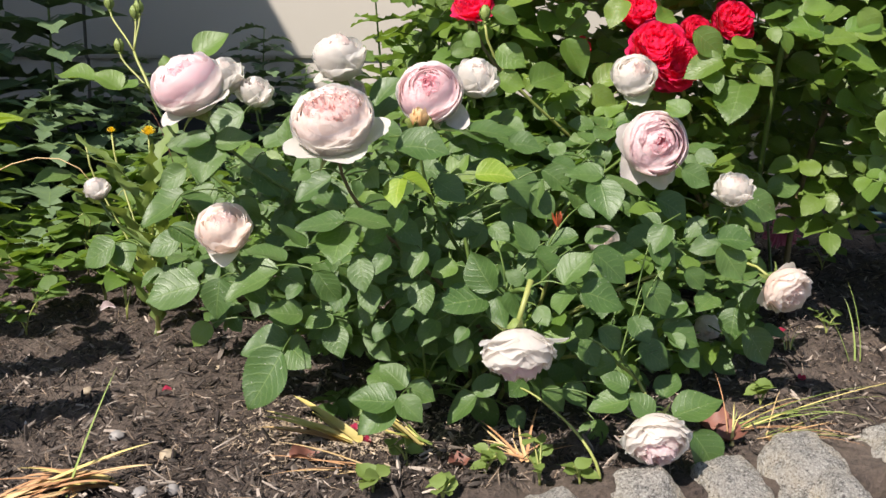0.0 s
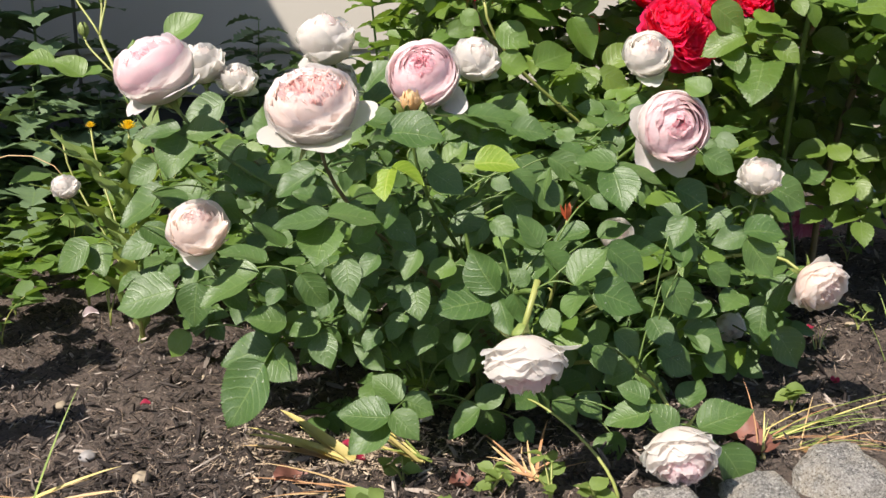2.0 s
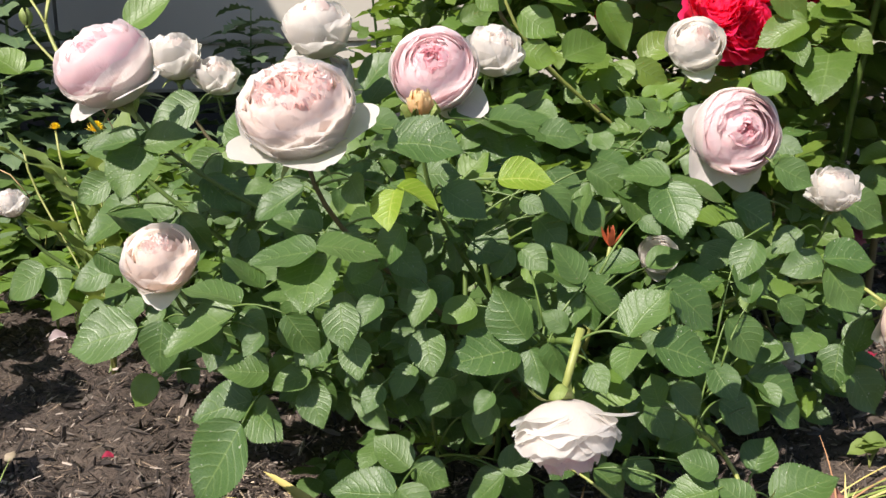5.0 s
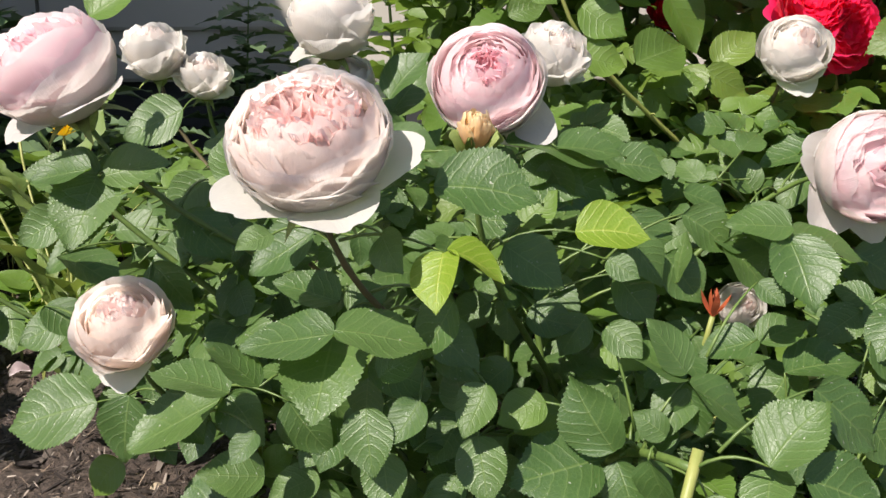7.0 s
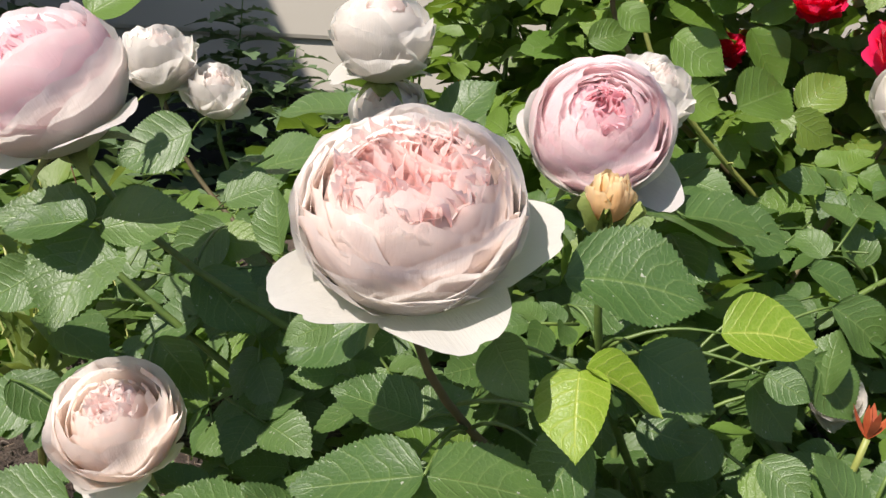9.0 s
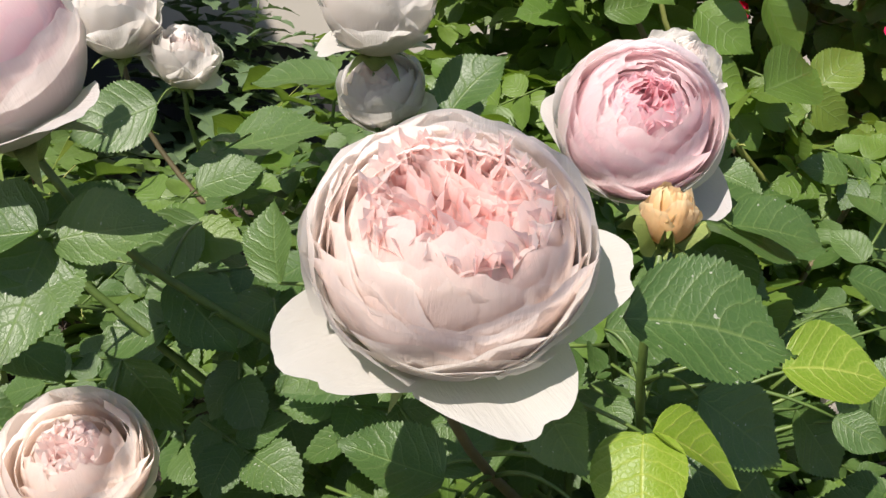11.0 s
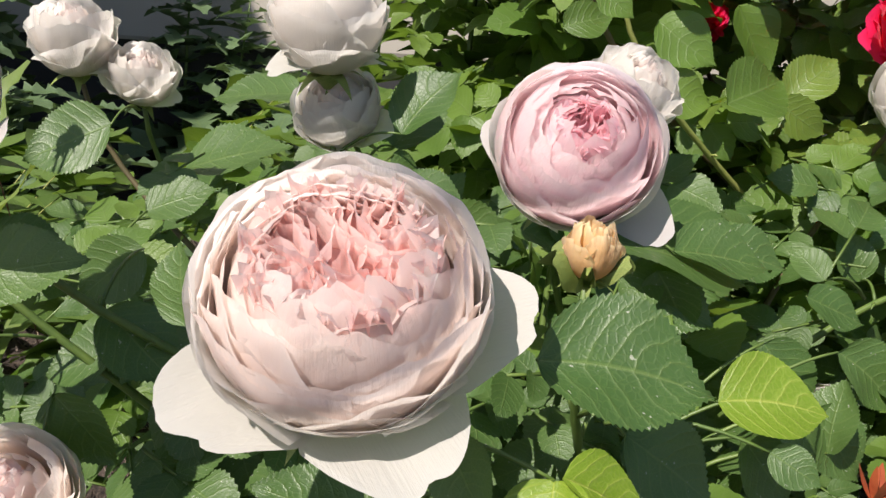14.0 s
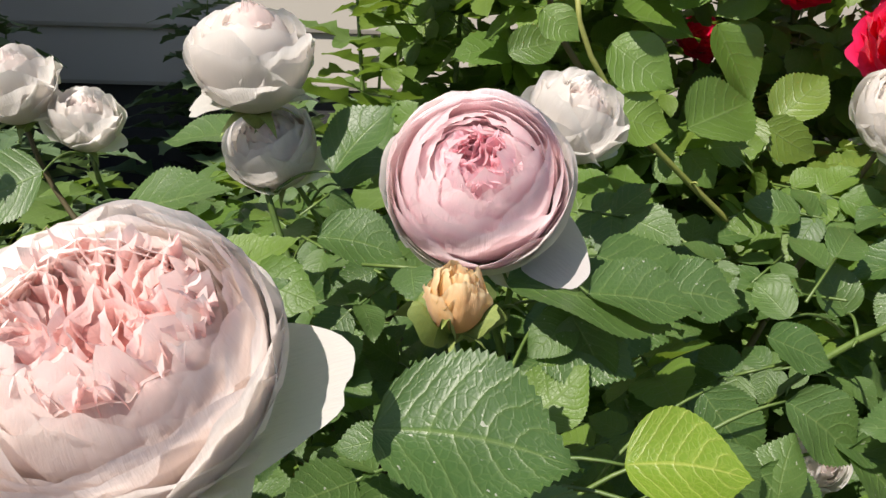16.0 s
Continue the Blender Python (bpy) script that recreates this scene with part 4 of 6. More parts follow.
thistle((-1.10, 2.46), 1.05, 46, 0.30, THISTLE, 1, "tall dark green thistle with deeply lobed leaves", (0.02, 0))
thistle((-1.27, 2.40), 0.95, 40, 0.28, THISTLE, 2, "tall dark green thistle in the wall's shade", (-0.03, 0))
thistle((-0.97, 2.62), 0.52, 26, 0.24, THISTLE, 3, "young thistle with grey-green spiny leaves", (0.03, 0))
thistle((-0.62, 2.92), 0.60, 44, 0.24, THISTLE, 4, "slender dark weed against the shaded wall", (0.03, 0))
thistle((-0.50, 2.9), 0.48, 36, 0.22, THISTLE, 5, "low dark weed against the shaded wall", (0.05, 0))
thistle((-0.02, 1.82), 0.72, 34, 0.20, RAGGED, 6, "leafy green weed with ragged lobed leaves", (0.02, -0.04), "weed", 0.3)
thistle((0.06, 1.93), 0.80, 30, 0.22, RAGGED, 7, "leafy green weed with ragged lobed leaves", (0.0, -0.02), "weed", 0.3)
thistle((-0.12, 1.95), 0.66, 26, 0.18, RAGGED, 8, "leafy green weed behind the rose bush", (-0.03, 0), "weed", 0.3)
thistle((-1.02, 2.22), 0.42, 30, 0.27, THISTLE, 12, "low grey-green thistle before the foundation", (0.02, 0))
thistle((-1.22, 2.18), 0.50, 30, 0.27, THISTLE, 13, "grey-green thistle with deeply lobed leaves", (0.02, 0))
thistle((-0.92, 2.42), 0.40, 28, 0.25, THISTLE, 14, "low grey-green thistle before the foundation", (0.0, 0))
thistle((-0.80, 2.30), 0.34, 24, 0.24, THISTLE, 9, "low spiny weed in the shade", (0.02, 0))
thistle((-0.30, 2.45), 0.42, 26, 0.22, THISTLE, 10, "low leafy weed before the foundation", (0.02, 0), "weed")
thistle((-0.62, 2.15), 0.30, 22, 0.20, THISTLE, 11, "low leafy weed in the bed", (0.02, 0), "weed")

for k, (x, y, h, n, s) in enumerate(((0.14, 2.15, 0.95, 36, 0.26), (0.32, 2.25, 0.9, 34, 0.26), (0.03, 2.3, 0.8, 32, 0.25), (0.50, 2.3, 0.9, 30, 0.26), (0.20, 1.78, 0.7, 30, 0.2), (-0.14, 2.2, 0.55, 26, 0.22), (0.66, 2.2, 0.9, 30, 0.26), (0.82, 2.35, 0.95, 30, 0.26), (1.0, 2.2, 0.8, 28, 0.26), (0.42, 2.05, 0.85, 30, 0.24), (-0.22, 1.85, 0.42, 24, 0.18))):
    thistle((x, y), h, n, s, RAGGED, 20 + k, "leafy green weed with ragged lobed leaves", (0.02, -0.03), "weed", 0.15)


def dandelion(where, heads, seed):
    rnd = random.Random(seed)
    t = thing("dandelion", (where[0], where[1], ground_z(*where)), "dandelion with yellow flowers and pale lobed leaves", "dandelion")
    part("stalk", tube([(0, 0, 0), (0, 0, 0.12), (0.003, 0, 0.30)], [0.004, 0.003, 0.002], 6), CANE_PALE, t)
    for k in range(15):
        s = rnd.uniform(0.14, 0.22)
        part("leaf", ROSETTE[k % 4], None, t, "", pose(0, 0, 0.01 + 0.018 * k, rnd.uniform(45, 75), 0, k * 137 + rnd.uniform(-10, 10)) @ Matrix.Diagonal((s, s, s, 1)))
    for (x, y, z), size, open_ in heads:
        tip = Vector((x, y, z)) - t.location
        part("stalk", tube(bezier((0, 0, 0), (0, 0, tip.z * 0.5), tip - Vector((0, 0, tip.z * 0.3)), tip, 8), 0.0018, 6), CANE_PALE, t)
        bm = bmesh.new()
        for k in range(46 if open_ else 16):
            a, el = k * 2.4, (0.15 + 1.2 * (k / 46) if open_ else 1.35)
            rot = Matrix.Translation(tip) @ Matrix.Rotation(a, 4, "Z") @ Matrix.Rotation(-el, 4, "Y")
            sheet(lambda u, v: rot @ Vector((size * (0.15 + 0.85 * u), size * 0.09 * v, size * 0.1 * u * u)), 2, 1, bm)
        part("flower_head", bm, PETAL_GOLD if open_ else SEPAL, t, "bright yellow flower head" if open_ else "closed green flower head")
    return t


dandelion((-0.53, 1.53), (((-0.546, 1.60, 0.356), 0.017, True), ((-0.645, 1.68, 0.355), 0.011, True), ((-0.672, 1.62, 0.335), 0.012, False)), 5)


def shoot(name, where, tip, n, size, leaves, seed, label, category, mat=CANE, radius=0.002, bow=0.0):
    """A leafy stalk that stands in the ground."""
    rnd = random.Random(seed)
    t = thing(name, (where[0], where[1], ground_z(*where)), label, category)
    d = Vector(tip) - t.location
    pts = bezier((0, 0, 0), (0, 0, d.z * 0.6), d * 0.8 + Vector((0, 0, d.z * (0.25 + bow))), d, 12)
    part("stalk", tube(pts, [radius * (1 - 0.5 * i / 12) for i in range(13)], 6), mat, t)
    for i in range(n):
        p = pts[4 + (i * 8) // max(1, n)]
        b = i * 2.4 + rnd.uniform(-0.4, 0.4)
        q = Vector((math.cos(b), math.sin(b), rnd.uniform(-0.1, 0.4))).normalized()
        s = size * rnd.uniform(0.7, 1.15)
        part("leaf", leaves[i % 5], None, t, "", frame_of(p, p + q, rnd.uniform(-20, 20)) @ Matrix.Diagonal((s, s, s, 1)))
    return t


shoot("leafy_weed", (-0.98, 1.80), (-0.90, 1.74, 0.37), 14, 0.08, HERO[2], 7, "bright yellow-unseen green leafy weed added to shade the mulch", "weed")
# the next three stand out of view, added to throw shadow bands on the mulch
shoot("leafy_weed", (-0.82, 1.20), (-0.80, 1.22, 0.36), 26, 0.08, WEED_LEAF, 17, "unseen green leafy weed added to shade the mulch", "weed")
shoot("leafy_weed", (-0.74, 0.98), (-0.70, 0.98, 0.30), 26, 0.075, WEED_LEAF, 18, "unseen green leafy weed added to shade the mulch", "weed")
shoot("leafy_weed", (-0.95, 1.38), (-0.93, 1.40, 0.36), 26, 0.08, WEED_LEAF, 19, "unseen green leafy weed added to shade the mulch", "weed")
shoot("dry_stalk", (-1.05, 1.55), (-0.62, 1.52, 0.27), 0, 0.1, YOUNG_LEAF, 8, "thin arching dry stalk over the weeds", "stalk", STRAW, 0.0017, 0.55)
shoot("dry_stalk", (-0.47, 1.60), (-0.545, 1.60, 0.40), 0, 0.1, YOUNG_LEAF, 9, "thin upright seed stalk", "stalk", BROWN_LEAF, 0.001)


# ---- garden hose ----
bm = bmesh.new()
for k in range(3):
    pts = [(1.46 + 0.24 * math.cos(a) + 0.03 * k, 2.62 + 0.13 * math.sin(a) + 0.02 * k, 0.014 + 0.02 * k + 0.006 * math.sin(3 * a + k)) for a in (2 * math.pi * i / 40 for i in range(40))]
    tube(pts, 0.011, 8, bm)
hose = new("garden_hose", mesh_of("garden_hose", bm, HOSE))
tagged(hose, "coiled dark teal garden hose on the soil", "hose")


# ---- the pale rose bush ----
ROOT = Vector((0.05, 1.20, 0.0))
bush = thing("rose_bush", ROOT, "rose bush with pale pink double roses and glossy leaves", "rose bush")
INV = bush.matrix_basis.inverted()
canes, blooms = [], []


def cane(owner, root, end, axis, r0=0.0036, r1=0.0020, seed=0, mat=None, wander=0.03, log=None):
    rnd = random.Random(seed)
    root, end = Vector(root), Vector(end)
    d = end - root
    a = Vector(axis).normalized()
    p1 = root + Vector((d.x * 0.25, d.y * 0.25, max(0.05, d.z) * 0.55)) + Vector((rnd.gauss(0, wander), rnd.gauss(0, wander), 0))
    p2 = end - a * min(0.14, d.length * 0.35)
    pts = bezier(root, p1, p2, end, 16)
    bm = tube([owner.matrix_basis.inverted() @ p for p in pts], [r0 + (r1 - r0) * i / 16 for i in range(17)], 7)
    for i in range(2, 14, 2):
        n = Vector((rnd.gauss(0, 1), rnd.gauss(0, 1), rnd.gauss(0, 0.5))).normalized()
        p = owner.matrix_basis.inverted() @ pts[i]
        tube([p, p + n * (r0 + 0.003), p + n * (r0 + 0.006) - Vector((0, 0, 0.002))], [0.0018, 0.001, 0.0002], 4, bm)
    ob = part("cane", bm, mat or CANE, owner)
    (canes if log is None else log).extend(pts[4:])
    return ob


BLUSH, ROSY = "blush pink cupped rose in full bloom", "soft pink ball-shaped rose with a deep pink heart"
# kind, centre, axis, size, spin, fallen petals, label
ROSES = [
    ("open", (-0.122, 0.956, 0.422), (-0.04, -0.50, 0.865), 0.0445, 10, ((-62, 1.44, 0.24), (-140, 1.40, 0.22), (12, 1.46, 0.16)), BLUSH),
    ("ball", (-0.017, 1.121, 0.445), (-0.04, -0.80, 0.58), 0.0415, 0, ((-40, 1.50, 0.42), (150, 1.20, 0.5)), ROSY),
    ("ball", (-0.311, 1.068, 0.457), (-0.28, -0.42, 0.86), 0.043, 20, ((-8, 1.50, 0.30), (-110, 1.2, 0.7), (170, 1.25, 0.8)), ROSY),
    ("tight", (0.280, 1.141, 0.379), (0.10, -0.97, 0.20), 0.0425, 0, ((-70, 1.45, 0.5), (-125, 1.4, 0.5), (160, 1.2, 0.4)), ROSY),
    ("cup", (0.294, 1.347, 0.464), (-0.05, -0.72, 0.68), 0.034, 20, ((-80, 1.35, 0.5),), "creamy white half-open rose"),
    ("cup", (-0.151, 1.287, 0.491), (0.0, -0.25, 0.97), 0.038, 0, ((30, 1.1, 0.9), (200, 1.1, 0.9)), "white half-open rose with a pink blush"),
    ("peach", (-0.273, 1.054, 0.280), (-0.02, -0.50, 0.86), 0.0335, 15, ((-90, 1.1, 0.9),), "pale peach half-open rose"),
    ("hanging", (0.083, 0.899, 0.166), (0.06, -0.42, -0.90), 0.0385, 0, ((20, 1.5, 0.5), (150, 1.3, 0.5)), "white rose nodding downwards on its stalk"),
    ("hanging", (0.249, 0.930, 0.052), (0.05, -0.72, -0.62), 0.038, 30, (), "white rose hanging down to the edging stones"),
    ("peach", (0.465, 1.126, 0.184), (0.35, -0.75, -0.30), 0.032, 0, ((90, 1.2, 0.4), (-140, 1.25, 0.4)), "white rose leaning out over the soil"),
    ("small", (0.413, 1.210, 0.306), (-0.05, -0.35, 0.9), 0.025, 0, ((170, 1.2, 0.3),), "small white rose just opening"),
    ("small", (-0.301, 1.399, 0.437), (0.1, -0.5, 0.85), 0.025, 60, ((-20, 1.2, 0.6),), "small white rose with crumpled petals"),
    ("small", (-0.350, 1.394, 0.462), (0.0, -0.4, 0.9), 0.031, 120, ((0, 1.25, 0.7),), "small white rose with ragged petals"),
    ("small", (0.048, 1.267, 0.460), (0.25, -0.5, 0.8), 0.029, 30, ((-10, 1.3, 0.6),), "creamy white rose past its best"),
    ("small", (-0.504, 1.242, 0.304), (-0.1, -0.3, 0.9), 0.0165, 0, (), "small peach rosebud opening"),
    ("cup", (-0.144, 1.316, 0.432), (-0.3, -0.6, 0.7), 0.031, 40, ((0, 1.3, 0.5),), "pale pink rose low in the bush"),
    ("small", (0.445, 1.391, 0.051), (0.0, -0.6, -0.3), 0.022, 0, (), "white rose hidden low among leaves"),
    ("cup", (0.250, 1.315, 0.213), (0.1, -0.8, 0.4), 0.024, 0, ((-90, 1.3, 0.4),), "small pink rose among the leaves"),
    ("bud", (-0.028, 1.026, 0.421), (0.02, -0.15, 1.0), 0.0155, 20, (), "orange-yellow rosebud with green sepals"),
]
for k, (kind, c, ax, size, spin, skirts, label) in enumerate(ROSES):
    base = rose(bush, kind, c, ax, size, spin, skirts, PETAL_SKIRT_PINK if kind in ("ball", "tight") else PETAL_SKIRT, label, "rosebud" if kind == "bud" else "rose")
    blooms.append((Vector(c), size))
    rnd = random.Random(900 + k)
    root = ROOT + Vector((rnd.uniform(-0.05, 0.05), rnd.uniform(-0.03, 0.05), 0))
    tip_axis = Vector(ax) if ax[2] > 0.1 else Vector((ax[0] * 0.4, ax[1], ax[2])).normalized()
    if k == 7:
        stub = Vector((0.099, 0.937, 0.245))
        part("cane", tube([INV @ base, INV @ stub], [0.0032, 0.0036], 8), CANE_PALE, bush, "pruned pale green cane end")
        cane(bush, root, base.lerp(stub, 0.8), (0.3, -0.9, 0.2), 0.004, 0.003, k, CANE)
        continue
    cane(bush, root, base - Vector(ax).normalized() * size * 0.28, tip_axis, seed=k, mat=CANE_PALE if k in (7, 8, 9) else CANE_OLD if k % 4 == 0 else CANE)
# young shoot with green buds
cane(bush, ROOT + Vector((-0.06, 0, 0)), (-0.391, 1.168, 0.443), (-0.3, 0, 0.9), seed=40, mat=CANE)
part("cane", tube([INV @ p for p in bezier((-0.391, 1.168, 0.443), (-0.40, 1.18, 0.47), (-0.415, 1.195, 0.48), (-0.421, 1.2, 0.50), 6)], [0.0024 - 0.0001 * i for i in range(7)], 7), CANE_PALE, bush)
for c, j in (((-0.442, 1.203, 0.508), (-0.392, 1.170, 0.446)), ((-0.463, 1.235, 0.566), (-0.421, 1.2, 0.50)), ((-0.424, 1.222, 0.553), (-0.421, 1.2, 0.50)), ((-0.418, 1.222, 0.560), (-0.42, 1.2, 0.505))):
    base = rose(bush, "green_bud", c, (-0.05, 0, 1), 0.011, 0, (), None, "closed green rosebud", "rosebud")
    j, b = Vector(j), Vector(base)
    part("flower_stalk", tube([INV @ p for p in bezier(j, j + (b - j) * 0.4 + Vector((0, 0, 0.004)), b - Vector((0, 0, 0.015)), b, 6)], 0.0014, 6), CANE_PALE, bush)
cane(bush, ROOT + Vector((0.03, -0.02, 0)), (0.1472, 1.0794, 0.279), (0.15, -0.1, 1), seed=43, mat=CANE_PALE, log=[])
bm = bmesh.new()
for k in range(6):
    rot = Matrix.Translation(INV @ Vector((0.1472, 1.0794, 0.279))) @ Matrix.Rotation(k * 2.4, 4, "Z") @ Matrix.Rotation(-0.75 - 0.13 * k, 4, "Y")
    sheet(lambda u, v: rot @ Vector((0.021 * u, 0.0032 * v * math.sin(3.0 * u + 0.1), 0.004 * u * u)), 5, 2, bm)
part("shoot_tip", bm, TIP_RED, bush, "red young shoot tip")
cane(bush, ROOT + Vector((-0.02, -0.02, 0)), (-0.022, 1.075, 0.075), (0, -0.3, 1), seed=44)

LEAF_BASES, LEAF_MIDS = [], []


def spray(rows, owner=bush):
    """Leaflets of the bush's outer leaves: base, tip, turn about the midrib, and 0 green, 1 young, 2 yellowing."""
    for x0, y0, z0, x1, y1, z1, roll, kind in rows:
        b, t = Vector((x0, y0, z0)), Vector((x1, y1, z1))
        s = (t - b).length
        k = len(LEAF_BASES)
        part("leaflet", HERO[kind][(k * 3 + k // 5) % 5], None, owner, ("", "young light green leaflet", "yellowing leaflet", "")[kind], owner.matrix_basis.inverted() @ frame_of(b, t, roll) @ Matrix.Diagonal((s, s, s, 1)))
        LEAF_BASES.append(b)
        LEAF_MIDS.append((b.lerp(t, 0.5), 0.26 * s))


spray([
    (-0.204, 1.081, 0.129, -0.271, 1.078, 0.115, -39, 0),
    (-0.198, 1.01, 0.136, -0.244, 0.995, 0.065, -43, 0),
    (-0.207, 1.081, 0.125, -0.172, 1.036, 0.106, 62, 0),
    (-0.286, 1.064, 0.384, -0.292, 1.016, 0.346, -7, 0),
    (-0.294, 1.089, 0.384, -0.351, 1.089, 0.384, -40, 0),
    (-0.28, 1.057, 0.386, -0.234, 1.06, 0.399, 43, 0),
    (-0.445, 1.475, 0.263, -0.529, 1.465, 0.212, -36, 0),
    (-0.44, 1.474, 0.258, -0.378, 1.476, 0.264, 43, 0),
    (-0.52, 1.335, 0.206, -0.576, 1.328, 0.171, -54, 0),
    (-0.516, 1.357, 0.204, -0.499, 1.321, 0.162, 29, 0),
    (-0.035, 1.07, 0.354, 0.008, 1.069, 0.352, 46, 0),
    (0.012, 1.114, 0.384, 0.053, 1.087, 0.37, 50, 0),
])
spray([
    (0.033, 1.105, 0.4, 0.085, 1.104, 0.395, 25, 0),
    (-0.046, 1.009, 0.089, -0.079, 1.024, 0.117, -33, 0),
    (-0.055, 0.957, 0.091, -0.113, 0.959, 0.098, -32, 0),
    (-0.059, 0.965, 0.085, -0.101, 0.941, 0.058, -33, 0),
    (-0.054, 0.959, 0.096, -0.023, 0.941, 0.074, 30, 0),
    (-0.045, 1.007, 0.09, -0.008, 1.004, 0.074, 44, 0),
    (0.039, 1.042, 0.069, 0.076, 1.046, 0.089, 41, 0),
    (0.051, 1.117, 0.036, 0.069, 1.106, -0.013, 80, 0),
    (0.044, 1.041, 0.066, 0.003, 1.034, 0.032, -19, 0),
    (-0.034, 1.083, 0.138, -0.057, 1.052, 0.117, -19, 0),
    (-0.031, 1.07, 0.142, -0.009, 1.064, 0.11, 95, 0),
    (0.216, 0.941, 0.1, 0.168, 0.939, 0.091, -26, 0),
])
spray([
    (0.216, 0.944, 0.113, 0.184, 0.947, 0.129, -43, 0),
    (0.244, 0.937, 0.081, 0.217, 0.943, 0.109, -51, 0),
    (0.283, 1.042, 0.061, 0.307, 1.07, 0.088, 4, 0),
    (0.288, 1.005, 0.052, 0.35, 1.011, 0.077, 21, 0),
    (0.307, 0.99, 0.038, 0.34, 0.979, -0.014, 46, 0),
    (0.202, 1.071, 0.019, 0.192, 1.025, -0.009, 22, 0),
    (0.379, 1.147, 0.245, 0.335, 1.145, 0.236, -50, 0),
    (0.354, 1.089, 0.261, 0.407, 1.088, 0.257, 39, 0),
    (0.358, 1.087, 0.253, 0.389, 1.078, 0.208, 60, 0),
    (0.444, 1.267, 0.291, 0.503, 1.26, 0.261, 65, 0),
    (0.549, 1.443, 0.274, 0.607, 1.445, 0.284, 54, 0),
    (0.309, 1.108, 0.35, 0.347, 1.104, 0.33, 64, 0),
])
spray([
    (0.41, 1.158, 0.15, 0.397, 1.142, 0.103, 4, 0),
    (0.439, 1.197, 0.107, 0.472, 1.186, 0.054, 57, 0),
    (0.424, 1.153, 0.142, 0.439, 1.163, 0.185, -3, 0),
    (0.362, 1.113, 0.178, 0.331, 1.082, 0.169, -22, 0),
    (0.289, 1.091, 0.143, 0.343, 1.086, 0.118, 40, 0),
    (0.319, 1.112, 0.176, 0.286, 1.081, 0.16, -20, 0),
    (0.32, 1.106, 0.217, 0.346, 1.101, 0.19, 59, 0),
    (-0.044, 1.021, 0.271, -0.025, 1.012, 0.231, 97, 0),
    (-0.098, 1.009, 0.259, -0.101, 1.002, 0.226, -2, 0),
    (-0.101, 1.038, 0.223, -0.112, 1.006, 0.211, -14, 0),
    (-0.127, 1.022, 0.242, -0.099, 1.015, 0.208, 14, 0),
    (-0.157, 1.038, 0.231, -0.129, 1.029, 0.19, 85, 0),
])
spray([
    (-0.035, 1.046, 0.218, -0.058, 1.018, 0.193, -23, 0),
    (-0.061, 1.058, 0.178, -0.01, 1.056, 0.168, 32, 0),
    (-0.103, 1.053, 0.183, -0.096, 1.042, 0.134, 77, 0),
    (-0.144, 1.086, 0.159, -0.165, 1.07, 0.125, -33, 0),
    (-0.162, 1.1, 0.131, -0.2, 1.105, 0.153, -29, 0),
    (-0.091, 1.061, 0.136, -0.068, 1.041, 0.112, 69, 0),
    (0.011, 1.042, 0.172, -0.01, 1.022, 0.148, -23, 0),
    (0.032, 1.02, 0.149, 0.018, 1.01, 0.116, -24, 0),
    (-0.068, 1.061, 0.151, -0.104, 1.047, 0.148, -47, 0),
    (0.167, 0.947, 0.173, 0.164, 0.975, 0.192, -43, 0),
    (0.169, 0.996, 0.157, 0.188, 0.981, 0.126, 33, 0),
    (0.19, 1.002, 0.169, 0.217, 0.997, 0.142, 53, 0),
])
spray([
    (0.243, 1.059, 0.167, 0.261, 1.036, 0.136, 27, 0),
    (0.255, 1.068, 0.126, 0.299, 1.062, 0.097, 52, 0),
    (0.26, 1.074, 0.208, 0.289, 1.065, 0.165, 53, 0),
    (0.267, 1.085, 0.258, 0.303, 1.079, 0.229, 60, 0),
    (0.289, 1.091, 0.279, 0.265, 1.075, 0.245, -20, 0),
    (0.299, 1.195, 0.3, 0.346, 1.189, 0.269, 52, 0),
    (0.18, 1.113, 0.357, 0.199, 1.085, 0.324, 24, 0),
    (0.128, 1.106, 0.35, 0.165, 1.1, 0.322, 51, 0),
    (0.113, 1.093, 0.323, 0.142, 1.085, 0.287, 54, 0),
    (0.093, 1.117, 0.349, 0.122, 1.102, 0.314, 44, 0),
    (0.158, 1.102, 0.329, 0.194, 1.094, 0.293, 42, 0),
    (0.077, 1.088, 0.309, 0.106, 1.081, 0.273, 52, 0),
])
spray([
    (0.054, 1.069, 0.283, 0.033, 1.063, 0.255, -45, 0),
    (-0.003, 1.03, 0.262, -0.03, 1.025, 0.242, -51, 0),
    (0.012, 1.079, 0.281, 0.047, 1.065, 0.276, 52, 0),
    (-0.056, 1.001, 0.302, -0.029, 0.983, 0.278, 35, 0),
    (-0.095, 0.981, 0.279, -0.055, 0.978, 0.266, 45, 0),
    (-0.239, 1.116, 0.181, -0.249, 1.088, 0.158, -12, 0),
    (-0.262, 1.091, 0.204, -0.232, 1.084, 0.175, 38, 0),
    (-0.367, 1.18, 0.246, -0.415, 1.175, 0.223, -49, 0),
    (-0.366, 1.132, 0.271, -0.329, 1.127, 0.249, 35, 0),
    (-0.265, 1.097, 0.315, -0.236, 1.09, 0.279, 87, 0),
    (-0.249, 1.129, 0.347, -0.212, 1.121, 0.311, 35, 0),
    (-0.244, 1.184, 0.364, -0.283, 1.177, 0.334, -63, 0),
])
